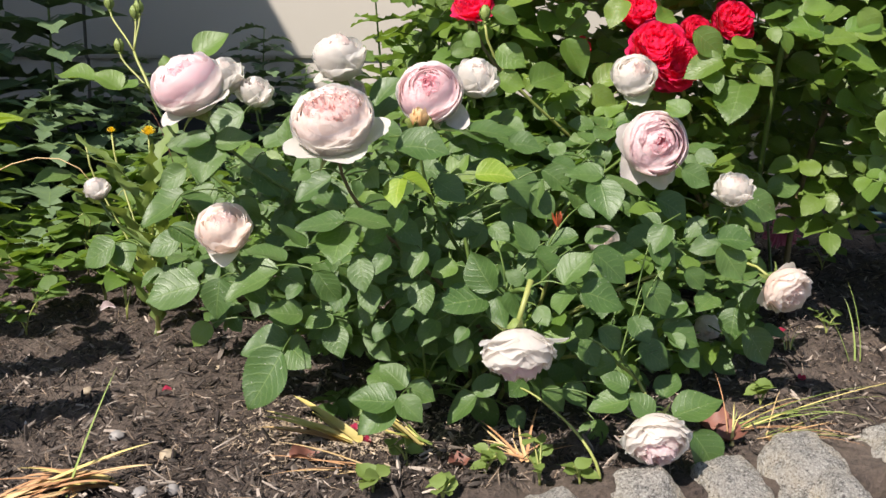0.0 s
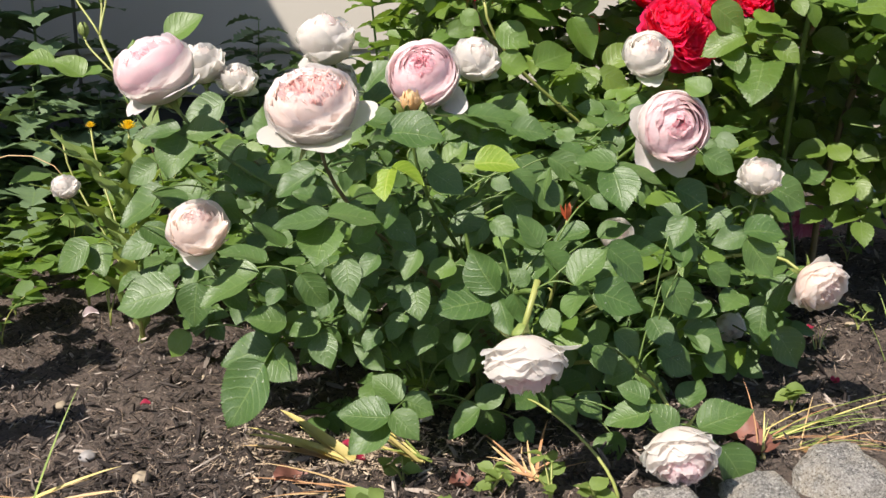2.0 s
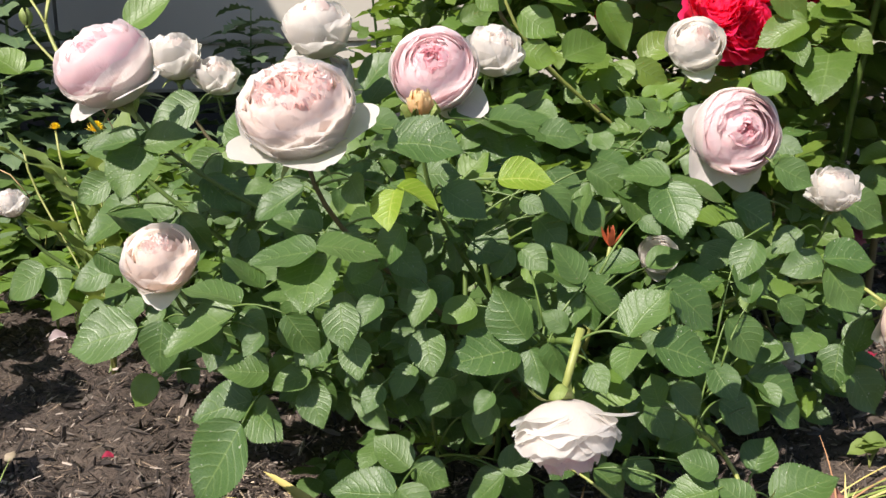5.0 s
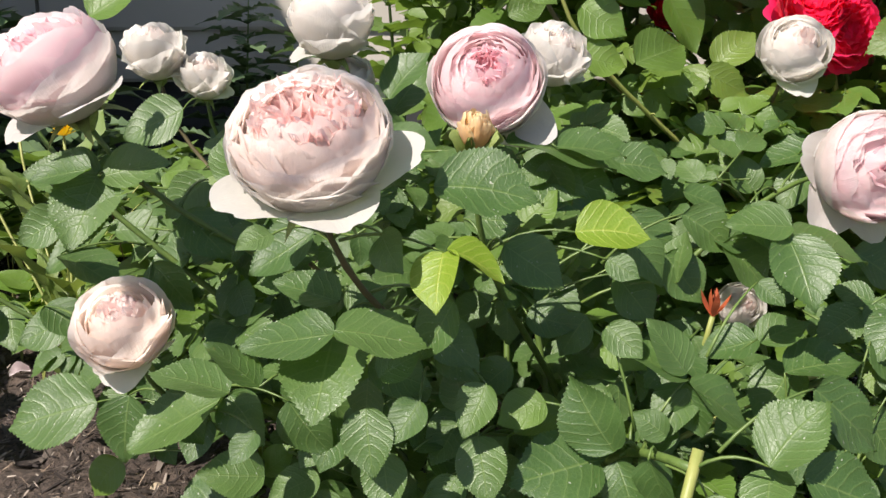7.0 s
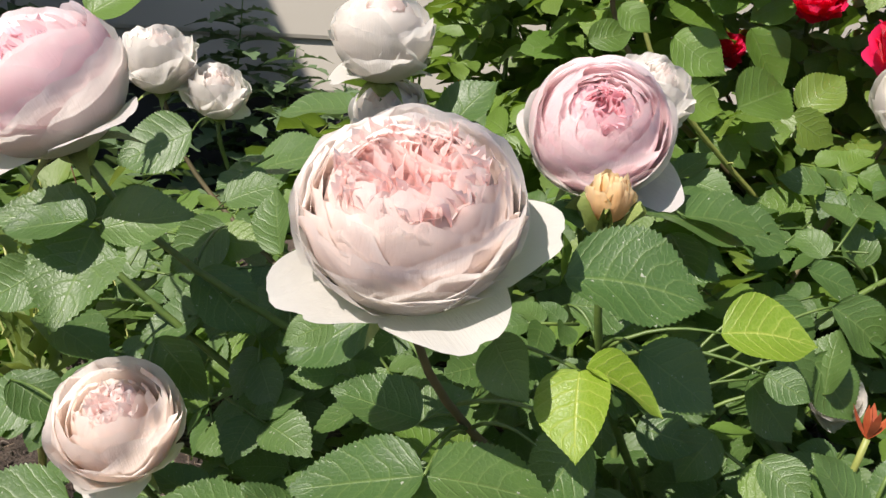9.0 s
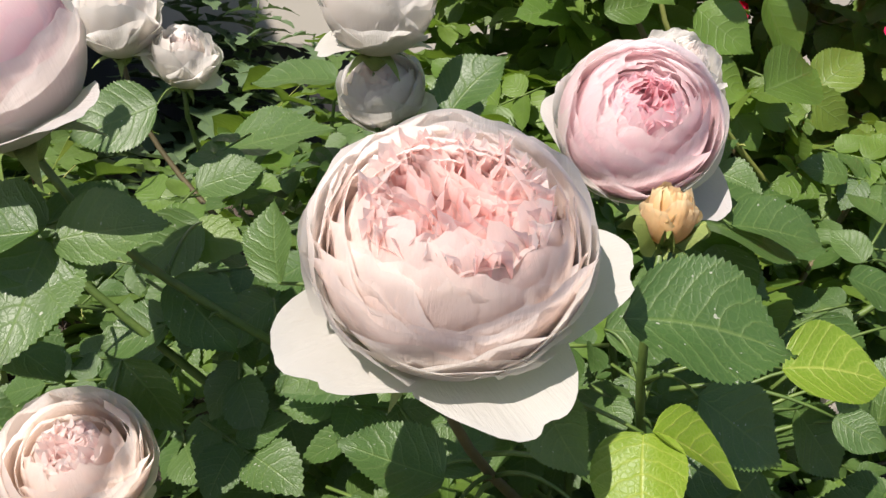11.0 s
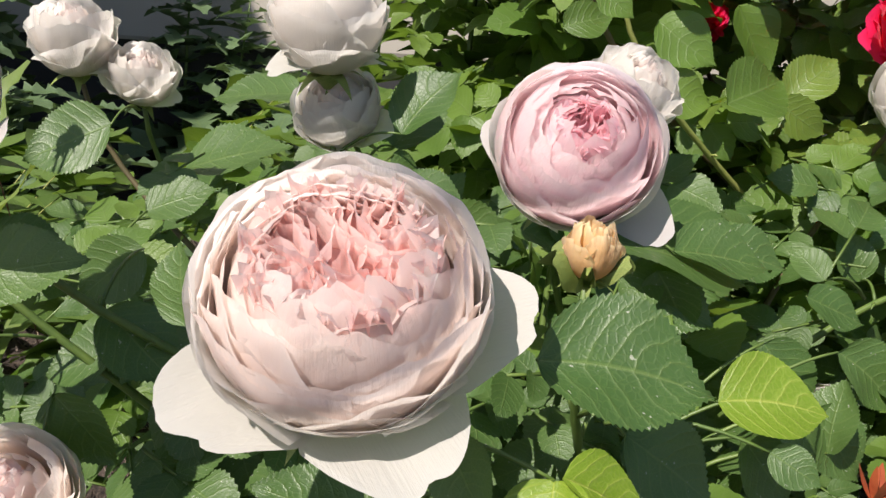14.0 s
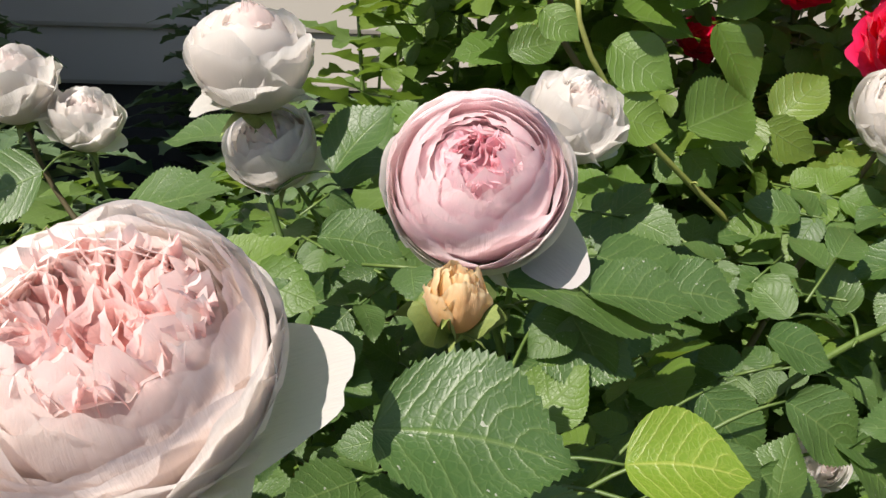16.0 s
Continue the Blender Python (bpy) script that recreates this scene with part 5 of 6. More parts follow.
spray([
    (-0.333, 1.11, 0.35, -0.369, 1.105, 0.328, -65, 0),
    (0.365, 1.171, 0.272, 0.333, 1.166, 0.249, -42, 0),
    (-0.017, 1.031, 0.19, 0.011, 1.025, 0.162, 46, 0),
    (0.004, 1.031, 0.131, 0.033, 1.025, 0.103, 38, 0),
    (0.081, 1.028, 0.219, 0.101, 1.012, 0.202, 33, 0),
    (0.312, 1.085, 0.112, 0.342, 1.08, 0.09, 55, 0),
    (0.211, 0.994, 0.129, 0.176, 0.992, 0.115, -41, 0),
    (0.151, 1.005, 0.096, 0.177, 0.987, 0.073, 34, 0),
    (0.123, 1.003, 0.089, 0.151, 0.997, 0.062, 47, 0),
    (0.087, 1.071, 0.038, 0.109, 1.065, 0.009, 44, 0),
    (-0.409, 1.109, 0.451, -0.446, 1.115, 0.474, -31, 1),
    (-0.444, 1.112, 0.463, -0.494, 1.114, 0.473, -22, 1),
])
spray([
    (-0.342, 1.214, 0.495, -0.297, 1.221, 0.527, 51, 1),
    (-0.38, 1.21, 0.474, -0.387, 1.214, 0.496, -65, 1),
    (-0.387, 1.111, 0.458, -0.416, 1.111, 0.456, -28, 1),
    (-0.328, 1.123, 0.193, -0.406, 1.118, 0.174, -48, 0),
    (-0.297, 1.111, 0.204, -0.305, 1.098, 0.149, -25, 0),
    (-0.204, 1.043, 0.231, -0.276, 1.035, 0.197, -22, 0),
    (-0.187, 0.998, 0.254, -0.239, 1.002, 0.272, -9, 0),
    (-0.201, 1.048, 0.231, -0.174, 1.022, 0.204, 55, 0),
    (-0.154, 0.941, 0.282, -0.185, 0.947, 0.308, -2, 0),
    (-0.115, 0.98, 0.301, -0.122, 0.918, 0.273, 4, 0),
    (-0.14, 1.075, 0.344, -0.189, 1.068, 0.316, -41, 0),
    (-0.185, 1.072, 0.158, -0.227, 1.072, 0.161, -33, 0),
])
spray([
    (-0.187, 1.081, 0.153, -0.163, 1.086, 0.174, 37, 1),
    (-0.323, 1.146, 0.13, -0.35, 1.139, 0.099, -53, 1),
    (-0.104, 1.019, 0.238, -0.103, 1.006, 0.208, 20, 0),
    (-0.087, 1.044, 0.177, -0.109, 1.04, 0.159, -37, 0),
    (-0.144, 1.08, 0.153, -0.175, 1.075, 0.135, -32, 0),
    (-0.122, 1.046, 0.213, -0.138, 1.028, 0.181, -20, 0),
    (-0.235, 1.086, 0.219, -0.269, 1.09, 0.24, -14, 0),
    (0.06, 0.982, 0.221, 0.031, 0.994, 0.267, -92, 0),
    (0.053, 0.994, 0.209, -0.007, 0.965, 0.21, -34, 0),
    (0.063, 0.988, 0.211, 0.071, 0.964, 0.178, 51, 0),
    (0.078, 0.991, 0.214, 0.1, 0.984, 0.182, 24, 0),
    (0.087, 1.001, 0.213, 0.105, 1.006, 0.232, 28, 0),
])
spray([
    (0.11, 1.006, 0.26, 0.067, 1.012, 0.284, -19, 0),
    (0.11, 1.007, 0.264, 0.085, 1.016, 0.299, -30, 0),
    (0.113, 1.019, 0.252, 0.092, 0.992, 0.228, 2, 0),
    (0.11, 1.005, 0.255, 0.12, 0.997, 0.222, 85, 0),
    (0.111, 1.006, 0.257, 0.157, 0.999, 0.229, 16, 0),
    (0.17, 0.955, 0.275, 0.214, 0.947, 0.241, 39, 0),
    (0.201, 1.073, 0.238, 0.26, 1.076, 0.248, 17, 0),
    (0.185, 1.088, 0.256, 0.223, 1.092, 0.274, 26, 0),
    (0.132, 0.916, 0.245, 0.166, 0.925, 0.282, 22, 0),
    (0.14, 0.932, 0.235, 0.125, 0.899, 0.217, 21, 0),
    (0.151, 0.915, 0.239, 0.202, 0.911, 0.222, 45, 0),
    (0.219, 1.104, 0.23, 0.181, 1.073, 0.203, -8, 0),
])
spray([
    (-0.03, 1.072, 0.192, -0.028, 1.042, 0.16, 29, 0),
    (0.034, 1.026, 0.229, -0.002, 1.022, 0.216, -29, 1),
    (0.198, 1.083, 0.338, 0.205, 1.04, 0.295, 10, 0),
    (0.203, 1.089, 0.344, 0.154, 1.089, 0.347, -29, 0),
    (0.206, 1.097, 0.336, 0.267, 1.095, 0.324, 14, 0),
    (0.244, 1.289, 0.334, 0.227, 1.298, 0.372, -54, 0),
    (0.295, 1.295, 0.357, 0.269, 1.285, 0.318, -25, 0),
    (0.312, 1.309, 0.374, 0.252, 1.305, 0.36, -23, 0),
    (0.121, 1.085, 0.303, 0.128, 1.095, 0.342, -30, 0),
    (0.082, 1.076, 0.339, 0.11, 1.068, 0.306, 37, 0),
    (0.026, 1.104, 0.39, 0.043, 1.096, 0.357, 93, 0),
    (0.027, 1.107, 0.387, 0.006, 1.095, 0.373, -38, 0),
])
spray([
    (-0.003, 1.107, 0.404, 0.08, 1.105, 0.395, 14, 0),
    (0.089, 1.195, 0.375, 0.139, 1.194, 0.369, 45, 0),
    (0.151, 1.19, 0.352, 0.19, 1.186, 0.337, 37, 0),
    (0.006, 1.087, 0.345, 0.033, 1.093, 0.372, 41, 1),
    (0.167, 1.041, 0.275, 0.126, 1.039, 0.266, -26, 0),
    (0.168, 1.203, 0.359, 0.154, 1.225, 0.376, -34, 0),
    (0.086, 1.224, 0.366, 0.145, 1.229, 0.385, 16, 0),
    (0.151, 1.106, 0.332, 0.181, 1.104, 0.324, 40, 0),
    (0.173, 1.066, 0.309, 0.188, 1.05, 0.297, 41, 0),
    (-0.054, 0.984, 0.391, 0.011, 0.976, 0.385, 38, 0),
    (0.039, 1.04, 0.351, 0.089, 1.035, 0.351, 36, 2),
])
spray([
    (-0.01, 1.011, 0.349, 0.029, 1.0, 0.325, 46, 0),
    (-0.048, 0.963, 0.356, -0.056, 0.931, 0.333, 21, 2),
    (-0.046, 0.96, 0.359, -0.011, 0.955, 0.343, 9, 2),
    (-0.084, 0.972, 0.365, -0.075, 0.944, 0.35, 55, 0),
    (-0.113, 0.994, 0.317, -0.155, 0.998, 0.331, -26, 0),
    (-0.111, 0.956, 0.309, -0.169, 0.956, 0.301, -19, 0),
    (-0.11, 0.942, 0.316, -0.054, 0.94, 0.313, 18, 0),
    (-0.113, 1.03, 0.299, -0.085, 1.044, 0.313, 32, 0),
    (-0.283, 1.056, 0.386, -0.296, 1.024, 0.343, -21, 0),
    (-0.302, 1.101, 0.382, -0.253, 1.101, 0.387, 26, 0),
    (-0.282, 1.046, 0.393, -0.325, 1.046, 0.387, -32, 0),
    (-0.199, 1.155, 0.33, -0.23, 1.15, 0.303, -38, 0),
])
spray([
    (-0.352, 1.138, 0.311, -0.302, 1.13, 0.286, 11, 0),
    (0.04, 1.199, 0.364, 0.098, 1.188, 0.349, 48, 0),
    (0.056, 1.206, 0.392, 0.121, 1.194, 0.377, 26, 0),
    (-0.1, 1.283, 0.423, -0.062, 1.293, 0.469, 28, 0),
    (-0.304, 1.328, 0.411, -0.367, 1.326, 0.382, -58, 0),
    (-0.157, 1.011, 0.356, -0.177, 0.995, 0.353, -34, 0),
    (-0.18, 1.005, 0.39, -0.185, 1.014, 0.421, -70, 0),
    (-0.255, 1.335, 0.38, -0.181, 1.336, 0.409, 23, 0),
    (-0.262, 1.258, 0.367, -0.22, 1.26, 0.388, 39, 0),
    (-0.26, 1.186, 0.302, -0.305, 1.185, 0.283, -39, 0),
    (-0.182, 1.426, 0.429, -0.255, 1.433, 0.428, -20, 0),
    (-0.106, 1.248, 0.389, -0.051, 1.245, 0.38, 33, 0),
])
spray([
    (-0.104, 1.354, 0.402, -0.065, 1.366, 0.454, 33, 0),
    (0.015, 1.18, 0.364, 0.067, 1.161, 0.347, 44, 0),
    (-0.042, 0.969, 0.325, -0.064, 0.962, 0.291, -34, 0),
    (-0.056, 1.006, 0.291, -0.024, 0.999, 0.261, 37, 0),
    (-0.104, 1.011, 0.235, -0.091, 1.004, 0.205, 71, 0),
    (-0.092, 1.035, 0.197, -0.095, 1.026, 0.163, 9, 0),
    (-0.143, 1.075, 0.156, -0.177, 1.069, 0.133, -37, 0),
    (-0.14, 1.06, 0.158, -0.139, 1.05, 0.116, 44, 0),
    (-0.137, 1.053, 0.162, -0.117, 1.046, 0.134, 80, 0),
    (-0.128, 1.057, 0.205, -0.153, 1.037, 0.181, -30, 0),
    (-0.038, 1.085, 0.147, -0.029, 1.063, 0.108, 42, 0),
    (-0.044, 1.078, 0.17, -0.057, 1.068, 0.13, -1, 0),
])
spray([
    (-0.029, 1.062, 0.149, -0.007, 1.058, 0.131, 30, 0),
    (-0.03, 1.034, 0.166, -0.003, 1.043, 0.203, 35, 0),
    (-0.19, 1.096, 0.144, -0.171, 1.101, 0.164, 47, 0),
    (-0.207, 1.144, 0.123, -0.249, 1.149, 0.126, -38, 0),
    (-0.209, 1.118, 0.15, -0.2, 1.129, 0.163, 25, 0),
    (-0.087, 1.007, 0.243, -0.067, 1.003, 0.223, 37, 0),
    (-0.069, 1.021, 0.202, -0.049, 1.045, 0.21, 25, 0),
    (-0.086, 0.946, 0.286, -0.061, 0.95, 0.3, 48, 0),
    (-0.031, 0.998, 0.242, -0.047, 1.017, 0.269, -61, 0),
    (-0.087, 1.063, 0.149, -0.095, 1.041, 0.127, 1, 0),
    (0.076, 0.959, 0.227, 0.091, 0.95, 0.19, 114, 0),
    (0.115, 1.04, 0.193, 0.09, 1.046, 0.219, -30, 0),
])
spray([
    (0.125, 0.963, 0.198, 0.112, 0.954, 0.181, -12, 0),
    (0.011, 1.032, 0.164, 0.018, 1.011, 0.142, 45, 0),
    (0.298, 1.105, 0.165, 0.327, 1.084, 0.164, 43, 0),
    (0.301, 1.083, 0.135, 0.311, 1.061, 0.121, 22, 0),
    (0.279, 1.072, 0.223, 0.288, 1.08, 0.253, -7, 0),
])
spray([
    (-0.093, 0.941, 0.269, -0.089, 0.919, 0.236, 20, 0),
    (-0.085, 0.953, 0.235, -0.081, 0.931, 0.206, 20, 0),
    (-0.139, 1.041, 0.173, -0.172, 1.022, 0.164, -32, 0),
    (-0.140, 1.045, 0.159, -0.128, 1.020, 0.125, 30, 0),
    (-0.176, 1.035, 0.175, -0.219, 1.019, 0.187, -46, 0),
    (-0.040, 1.001, 0.193, -0.057, 0.979, 0.171, -14, 0),
    (-0.022, 0.974, 0.270, -0.038, 0.956, 0.243, -12, 0),
    (0.017, 0.995, 0.249, -0.015, 0.985, 0.240, -38, 1),
    (-0.027, 0.975, 0.235, -0.022, 0.950, 0.201, 24, 0),
])
spray([
    (0.029, 0.973, 0.177, 0.013, 0.959, 0.164, -18, 0),
    (0.107, 0.940, 0.213, 0.117, 0.919, 0.196, 38, 0),
    (0.058, 1.024, 0.336, 0.077, 1.011, 0.328, 52, 0),
    (-0.062, 0.944, 0.272, -0.079, 0.926, 0.254, -20, 0),
    (-0.067, 0.981, 0.182, -0.081, 0.962, 0.164, -12, 0),
    (-0.007, 1.006, 0.177, -0.029, 0.984, 0.154, -18, 0),
    (0.058, 1.016, 0.293, 0.079, 0.999, 0.277, 50, 0),
    (-0.173, 1.005, 0.223, -0.187, 0.987, 0.210, -18, 0),
    (0.095, 0.991, 0.227, 0.074, 0.994, 0.243, -64, 0),
])


# leaf stalks run from the leaflets' bases back to the nearest cane
done = []
for b in LEAF_BASES:
    if any((b - q).length < 0.022 for q in done):
        continue
    done.append(b)
    c = min(canes, key=lambda q: (q - b).length + max(0, q.z - b.z) * 2)
    d = c - b
    if d.length > 0.07:
        d = d * (0.07 / d.length)
    part("leaf_stalk", tube([INV @ p for p in bezier(b + d, b + d * 0.6 + Vector((0, 0, 0.012)), b + d * 0.25 + Vector((0, 0, 0.006)), b, 6)], [0.0013 - 0.0001 * i for i in range(7)], 5), CANE, bush)


def foliage(owner, regions, sets, count, singles, seed, size, obstacles, label, face, lit=()):
    """Fills a bush with five-part leaves; the nearest are single pieces, the inner rest is one mesh."""
    rnd = random.Random(seed)
    inv = owner.matrix_basis.inverted()
    got, tries = [], 0
    oc = np.array([c for c, _ in obstacles])
    orad = np.array([r for _, r in obstacles])

    def free(m, s):
        """Keeps inner leaves from growing over the showy outer ones as one walks up to the bush."""
        p = np.array(m @ Vector((0, 0.5, 0)))
        for c, r in lit:
            q = Vector(p) - c
            a = q.dot(SUN)
            if a > 0 and (q - SUN * a).length < r + 0.2 * s:
                return False
        for eye in ((0.0, 0.0, 0.48), (-0.05, 0.45, 0.47), (-0.12, 0.70, 0.50)):
            d = oc - np.array(eye)
            ln = np.linalg.norm(d, axis=1)
            d = d / ln[:, None]
            t = (p - np.array(eye)) @ d.T
            off = np.linalg.norm(p - np.array(eye) - t[:, None] * d, axis=1)
            if np.any((t < ln + 0.01) & (off < orad + 0.32 * s)):
                return False
        return True

    while len(got) < count and tries < 90000:
        tries += 1
        p = regions(rnd)
        if p is None:
            continue
        a = rnd.uniform(0, 6.28)
        out = Vector((math.cos(a), math.sin(a) - 0.45, rnd.uniform(-0.5, 0.35)))
        ms, stalk = compound(p, out, size * rnd.uniform(0.75, 1.2), rnd.random(), face + Vector((rnd.gauss(0, 0.25), rnd.gauss(0, 0.2), 0)))
        ms = [m for m in ms if free(m, size)]
        if len(ms) > 1:
            got.append((p.y - 0.3 * p.z, ms, rnd.choice(sets), stalk))
    got.sort(key=lambda g: g[0])
    rest = {}
    sk = bmesh.new()
    n = 0
    for _, ms, st, stalk in got:
        for i, m in enumerate(ms):
            me = st[(n + i) % 5]
            if n < singles:
                part("leaflet", me, None, owner, "", inv @ m)
                n += 1
            else:
                rest.setdefault(st[0].materials[0].name, []).append((inv @ m, me))
                n += 1
        tube([inv @ stalk[0], inv @ stalk[1]], 0.0011, 4, sk)
    for rows in rest.values():
        tagged(part("inner_foliage", join(rows), None, owner, label), kind="stuff")
    tagged(part("stalk_tangle", sk, CANE, owner), kind="stuff")


def pale_region(rnd):
    x, z = rnd.uniform(-0.42, 0.50), rnd.uniform(0.0, 0.41)
    front = 0.985 + 1.3 * (x - 0.04) ** 2 + 0.10 * max(0, 0.12 - z) / 0.12
    if x < -0.18 and z < 0.10 or x > 0.33 and z > 0.34:
        return None
    if z > 0.40 - 0.9 * max(0, abs(x - 0.03) - 0.28):
        return None
    y = front + 0.05 + 0.50 * rnd.random() ** 1.3
    if z > 0.30 and y < 1.10 and -0.2 < x < 0.06:
        return None
    return Vector((x, y, z))


foliage(bush, pale_region, [FILL, FILL, FILL, FILL, FILL_YOUNG], 640, 140, 77, 0.037, blooms + LEAF_MIDS + [(Vector((0.80, 2.0, 0.10)), 0.035)], "dense dark green inner leaves", Vector((-0.2, -0.55, 0.75)))


# ---- the red rose bush behind ----
RROOT = Vector((0.62, 1.66, 0.0))
red_bush = thing("rose_bush", RROOT, "tall rose bush with bright red roses", "rose bush")
RED = [
    ((0.352, 1.44, 0.520), (-0.1, -0.85, 0.5), 0.045, 0), ((0.385, 1.43, 0.485), (0.15, -0.9, 0.1), 0.040, 50), ((0.372, 1.46, 0.465), (0.0, -0.9, -0.2), 0.030, 90),
    ((0.048, 1.44, 0.585), (-0.1, -0.5, 0.85), 0.034, 20), ((0.40, 1.80, 0.598), (0, -0.7, 0.7), 0.040, 70), ((0.565, 1.71, 0.575), (0.1, -0.8, 0.5), 0.040, 10), ((0.46, 1.60, 0.55), (0.1, -0.8, 0.5), 0.028, 140), ((0.27, 1.75, 0.52), (0.1, -0.8, 0.5), 0.026, 200),
]
red_blooms, red_canes = [], []
for k, (c, ax, size, spin) in enumerate(RED):
    base = rose(red_bush, "red", c, ax, size, spin, (), None, "bright crimson red ruffled rose")
    red_blooms.append((Vector(c), size))
    cane(red_bush, RROOT + Vector((0.02 * (k % 3) - 0.03, 0.02 * (k % 2), 0)), base, (ax[0] * 0.3, ax[1] * 0.3, 1), 0.005, 0.0025, 60 + k, CANE_OLD if k % 2 else CANE, 0.05, red_canes)
cane(red_bush, RROOT + Vector((-0.03, -0.05, 0)), (0.575, 1.41, 0.72), (0.1, 0, 1), 0.0055, 0.004, 75, CANE, 0.02, red_canes)
cane(red_bush, RROOT + Vector((0.04, -0.05, 0)), (0.85, 1.55, 0.8), (0.2, 0, 1), 0.006, 0.004, 76, CANE_OLD, 0.03, red_canes)
cane(red_bush, RROOT + Vector((-0.08, 0, 0)), (0.33, 1.52, 0.75), (0.0, 0, 1), 0.005, 0.003, 77, CANE_PALE, 0.03, red_canes)
base = rose(red_bush, "green_bud", (0.066, 1.40, 0.562), (0, 0, 1), 0.015, 0, (), None, "closed green rosebud", "rosebud")
cane(red_bush, RROOT + Vector((-0.10, -0.02, 0)), base, (0, 0, 1), 0.004, 0.002, 78, CANE_PALE, 0.03, red_canes)


spray([
    (0.083, 1.342, 0.508, 0.126, 1.324, 0.482, 58, 1),
    (0.117, 1.516, 0.535, 0.197, 1.512, 0.516, 29, 1),
    (0.209, 1.514, 0.526, 0.244, 1.5, 0.462, 41, 1),
    (0.197, 1.539, 0.564, 0.167, 1.499, 0.537, -30, 1),
    (0.227, 1.545, 0.586, 0.207, 1.499, 0.547, -2, 1),
    (0.25, 1.52, 0.556, 0.207, 1.515, 0.533, -61, 1),
    (0.131, 1.311, 0.454, 0.19, 1.343, 0.478, 52, 3),
    (0.081, 1.326, 0.462, 0.127, 1.324, 0.452, 61, 1),
    (0.032, 1.32, 0.528, 0.057, 1.31, 0.51, 56, 1),
    (0.012, 1.334, 0.499, 0.05, 1.337, 0.512, 65, 3),
    (0.071, 1.324, 0.561, 0.116, 1.32, 0.543, 50, 3),
    (0.392, 1.381, 0.535, 0.443, 1.373, 0.497, 69, 3),
], red_bush)
spray([
    (0.436, 1.372, 0.491, 0.374, 1.367, 0.468, -45, 3),
    (0.441, 1.373, 0.496, 0.52, 1.373, 0.495, 21, 3),
    (0.454, 1.361, 0.507, 0.488, 1.394, 0.529, 28, 3),
    (0.473, 1.386, 0.454, 0.432, 1.316, 0.405, 3, 3),
    (0.414, 1.373, 0.471, 0.424, 1.339, 0.441, 19, 3),
    (0.594, 1.507, 0.494, 0.634, 1.466, 0.465, 55, 3),
    (0.525, 1.22, 0.523, 0.474, 1.223, 0.537, -44, 1),
    (0.518, 1.218, 0.515, 0.577, 1.22, 0.524, 37, 3),
    (0.567, 1.243, 0.527, 0.617, 1.246, 0.542, 34, 1),
    (0.551, 1.236, 0.496, 0.619, 1.233, 0.481, 39, 1),
    (0.659, 1.595, 0.384, 0.712, 1.63, 0.391, 52, 3),
    (0.593, 1.612, 0.383, 0.635, 1.617, 0.408, 49, 3),
], red_bush)
spray([
    (0.601, 1.452, 0.319, 0.549, 1.45, 0.308, -40, 3),
    (0.623, 1.432, 0.3, 0.613, 1.47, 0.331, -23, 3),
    (0.283, 1.403, 0.583, 0.257, 1.371, 0.543, -15, 3),
    (0.331, 1.372, 0.55, 0.365, 1.399, 0.564, 49, 1),
    (0.263, 1.497, 0.446, 0.31, 1.506, 0.49, 50, 3),
    (0.315, 1.115, 0.42, 0.29, 1.134, 0.437, -53, 1),
    (0.669, 1.405, 0.452, 0.688, 1.363, 0.418, 39, 3),
    (0.618, 1.366, 0.418, 0.676, 1.396, 0.425, 54, 1),
    (0.69, 1.606, 0.355, 0.753, 1.601, 0.334, 68, 3),
    (0.643, 1.642, 0.447, 0.651, 1.6, 0.407, 18, 3),
    (0.482, 1.37, 0.478, 0.51, 1.346, 0.453, 54, 3),
    (0.612, 1.62, 0.343, 0.641, 1.583, 0.325, 50, 3),
], red_bush)
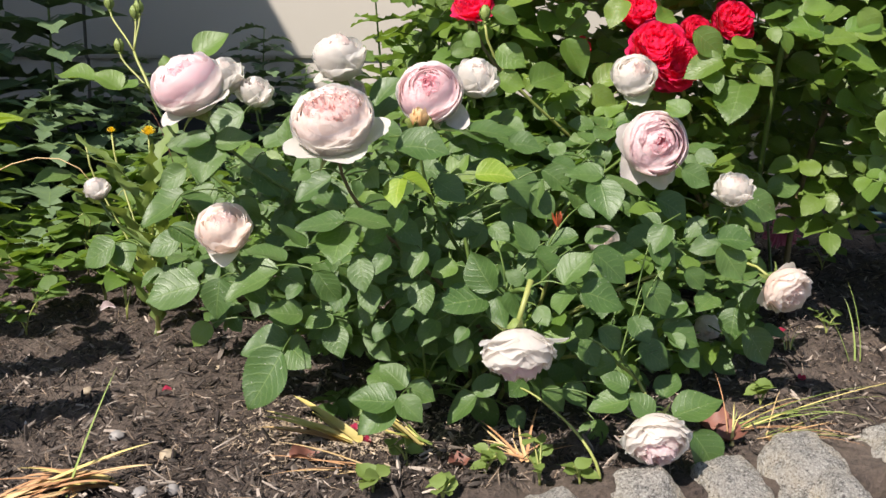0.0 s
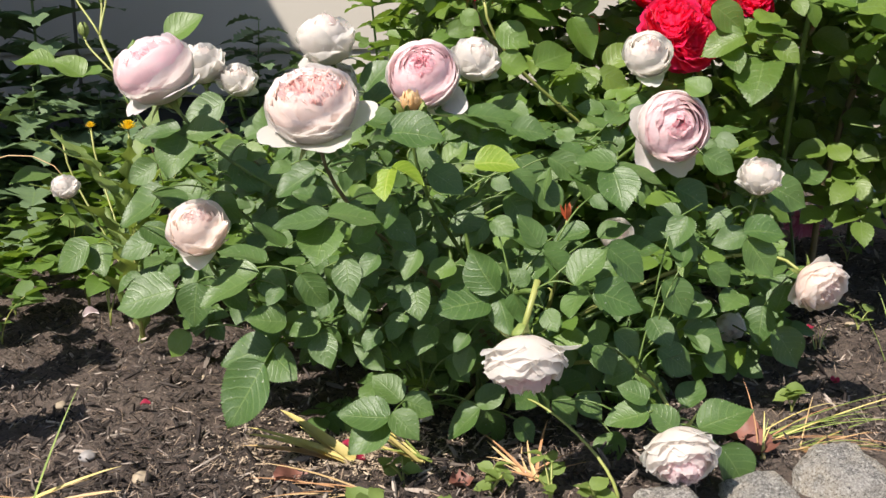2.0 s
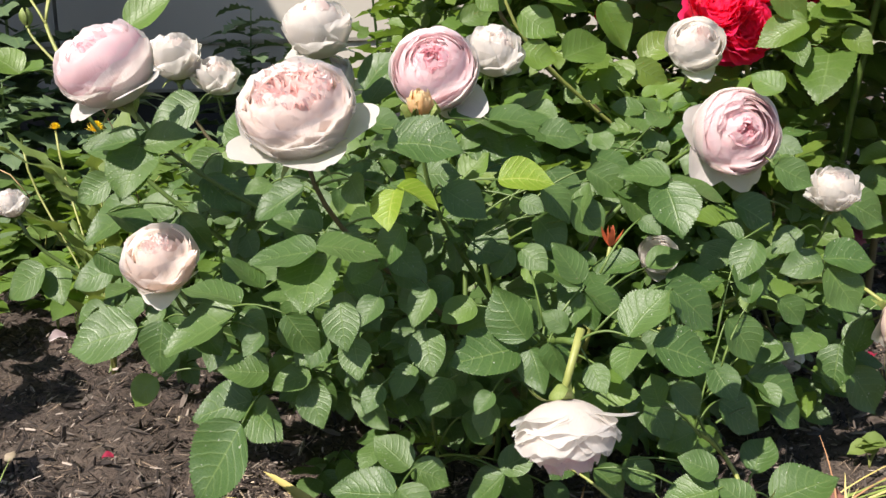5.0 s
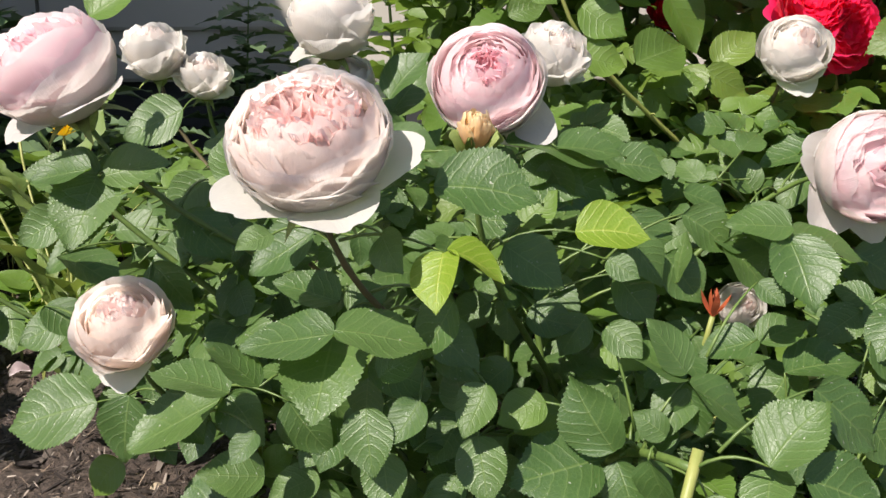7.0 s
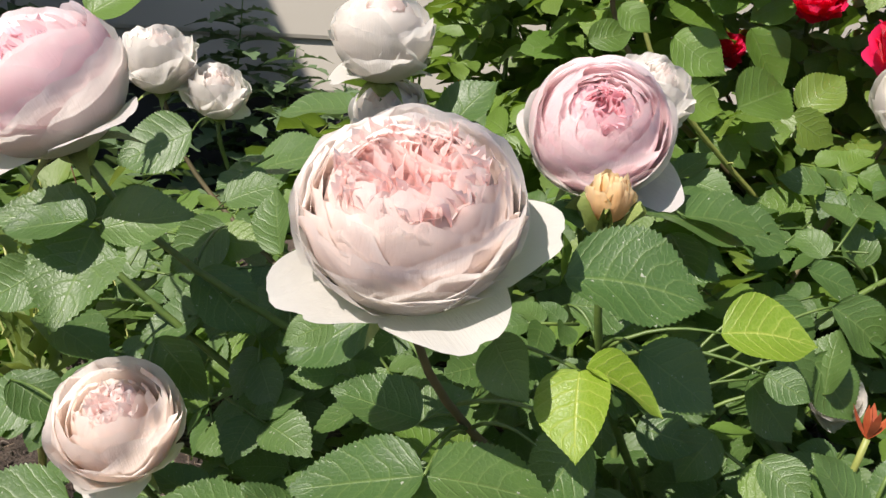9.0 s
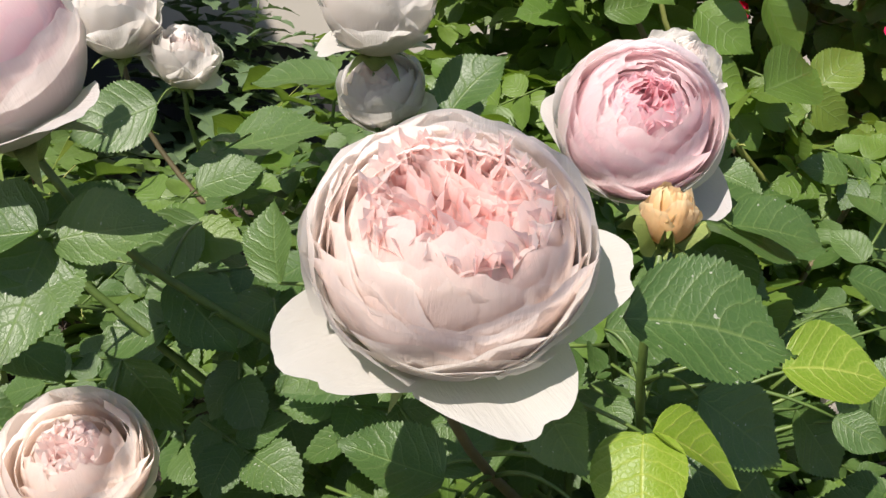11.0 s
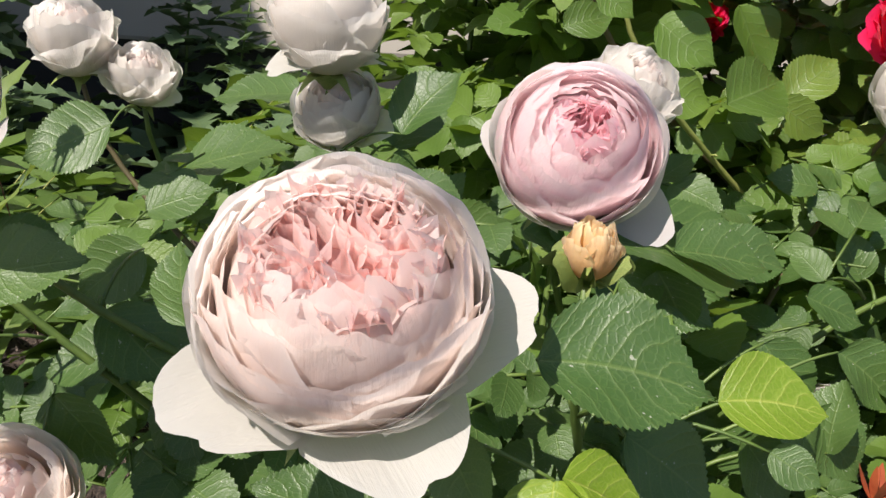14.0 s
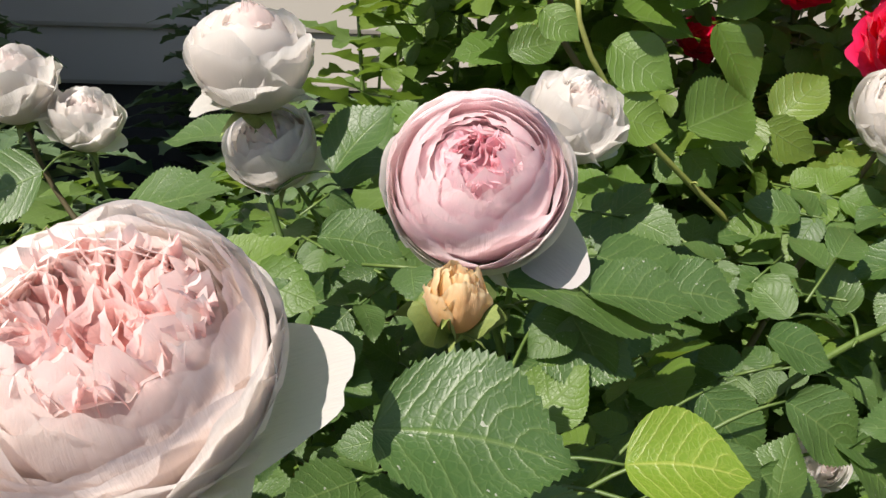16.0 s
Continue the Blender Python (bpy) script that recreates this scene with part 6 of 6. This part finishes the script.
spray([
    (0.654, 1.467, 0.317, 0.678, 1.434, 0.302, 49, 3),
    (0.636, 1.357, 0.374, 0.694, 1.387, 0.381, 52, 3),
    (0.496, 1.227, 0.555, 0.543, 1.229, 0.562, 48, 1),
    (0.584, 1.249, 0.556, 0.622, 1.242, 0.525, 78, 3),
], red_bush)



def red_region(rnd):
    x, z = rnd.uniform(-0.06, 1.25), rnd.uniform(0.12, 0.95)
    if z < 0.12 + 0.10 * min(1.0, max(0.0, (x - 0.42) / 0.12)):
        return None
    if x > 0.8 and z < 0.5 and rnd.random() < 0.7:
        return None
    y = 1.40 + 0.9 * max(0, x - 0.7) ** 2 + 0.7 * max(0, 0.25 - x) + 0.55 * rnd.random() ** 1.4 + 0.25 * max(0.0, 0.35 - z)
    return Vector((x, y, z))


foliage(red_bush, red_region, [FILL_RED, FILL_RED, FILL_RED, FILL_YOUNG], 2000, 300, 78, 0.050, red_blooms + LEAF_MIDS + [(Vector((0.294, 1.347, 0.464)), 0.034)], "dense green inner leaves of the red rose", Vector((-0.3, -0.6, 0.7)), red_blooms)


def red_front(rnd):
    x, z = rnd.uniform(0.46, 0.95), rnd.uniform(0.30, 0.56)
    return Vector((x, 1.30 + 0.30 * max(0.0, x - 0.6) + rnd.uniform(-0.04, 0.08), z))


foliage(red_bush, red_front, [FILL_RED, FILL_RED, FILL_YOUNG], 46, 0, 79, 0.046, red_blooms + LEAF_MIDS + blooms, "sunlit outer leaves of the red rose", Vector((-0.35, -0.6, 0.7)), red_blooms)


# ---- last small things ----
shoot("sucker_shoot", (0.185, 0.93), (0.095, 1.02, 0.085), 0, 0.03, YOUNG_LEAF, 21, "thin pale green shoot leaning over the mulch", "shoot", CANE_PALE, 0.0022)
rose(red_bush, "faded", (0.802, 2.0, 0.085), (-0.3, -0.8, -0.4), 0.035, 0, (), None, "faded dusky pink rose near the ground")
cane(red_bush, RROOT + Vector((0.05, 0.05, 0)), (0.80, 2.03, 0.11), (0.3, 0.3, -0.3), 0.004, 0.002, 91, CANE, 0.03, red_canes)
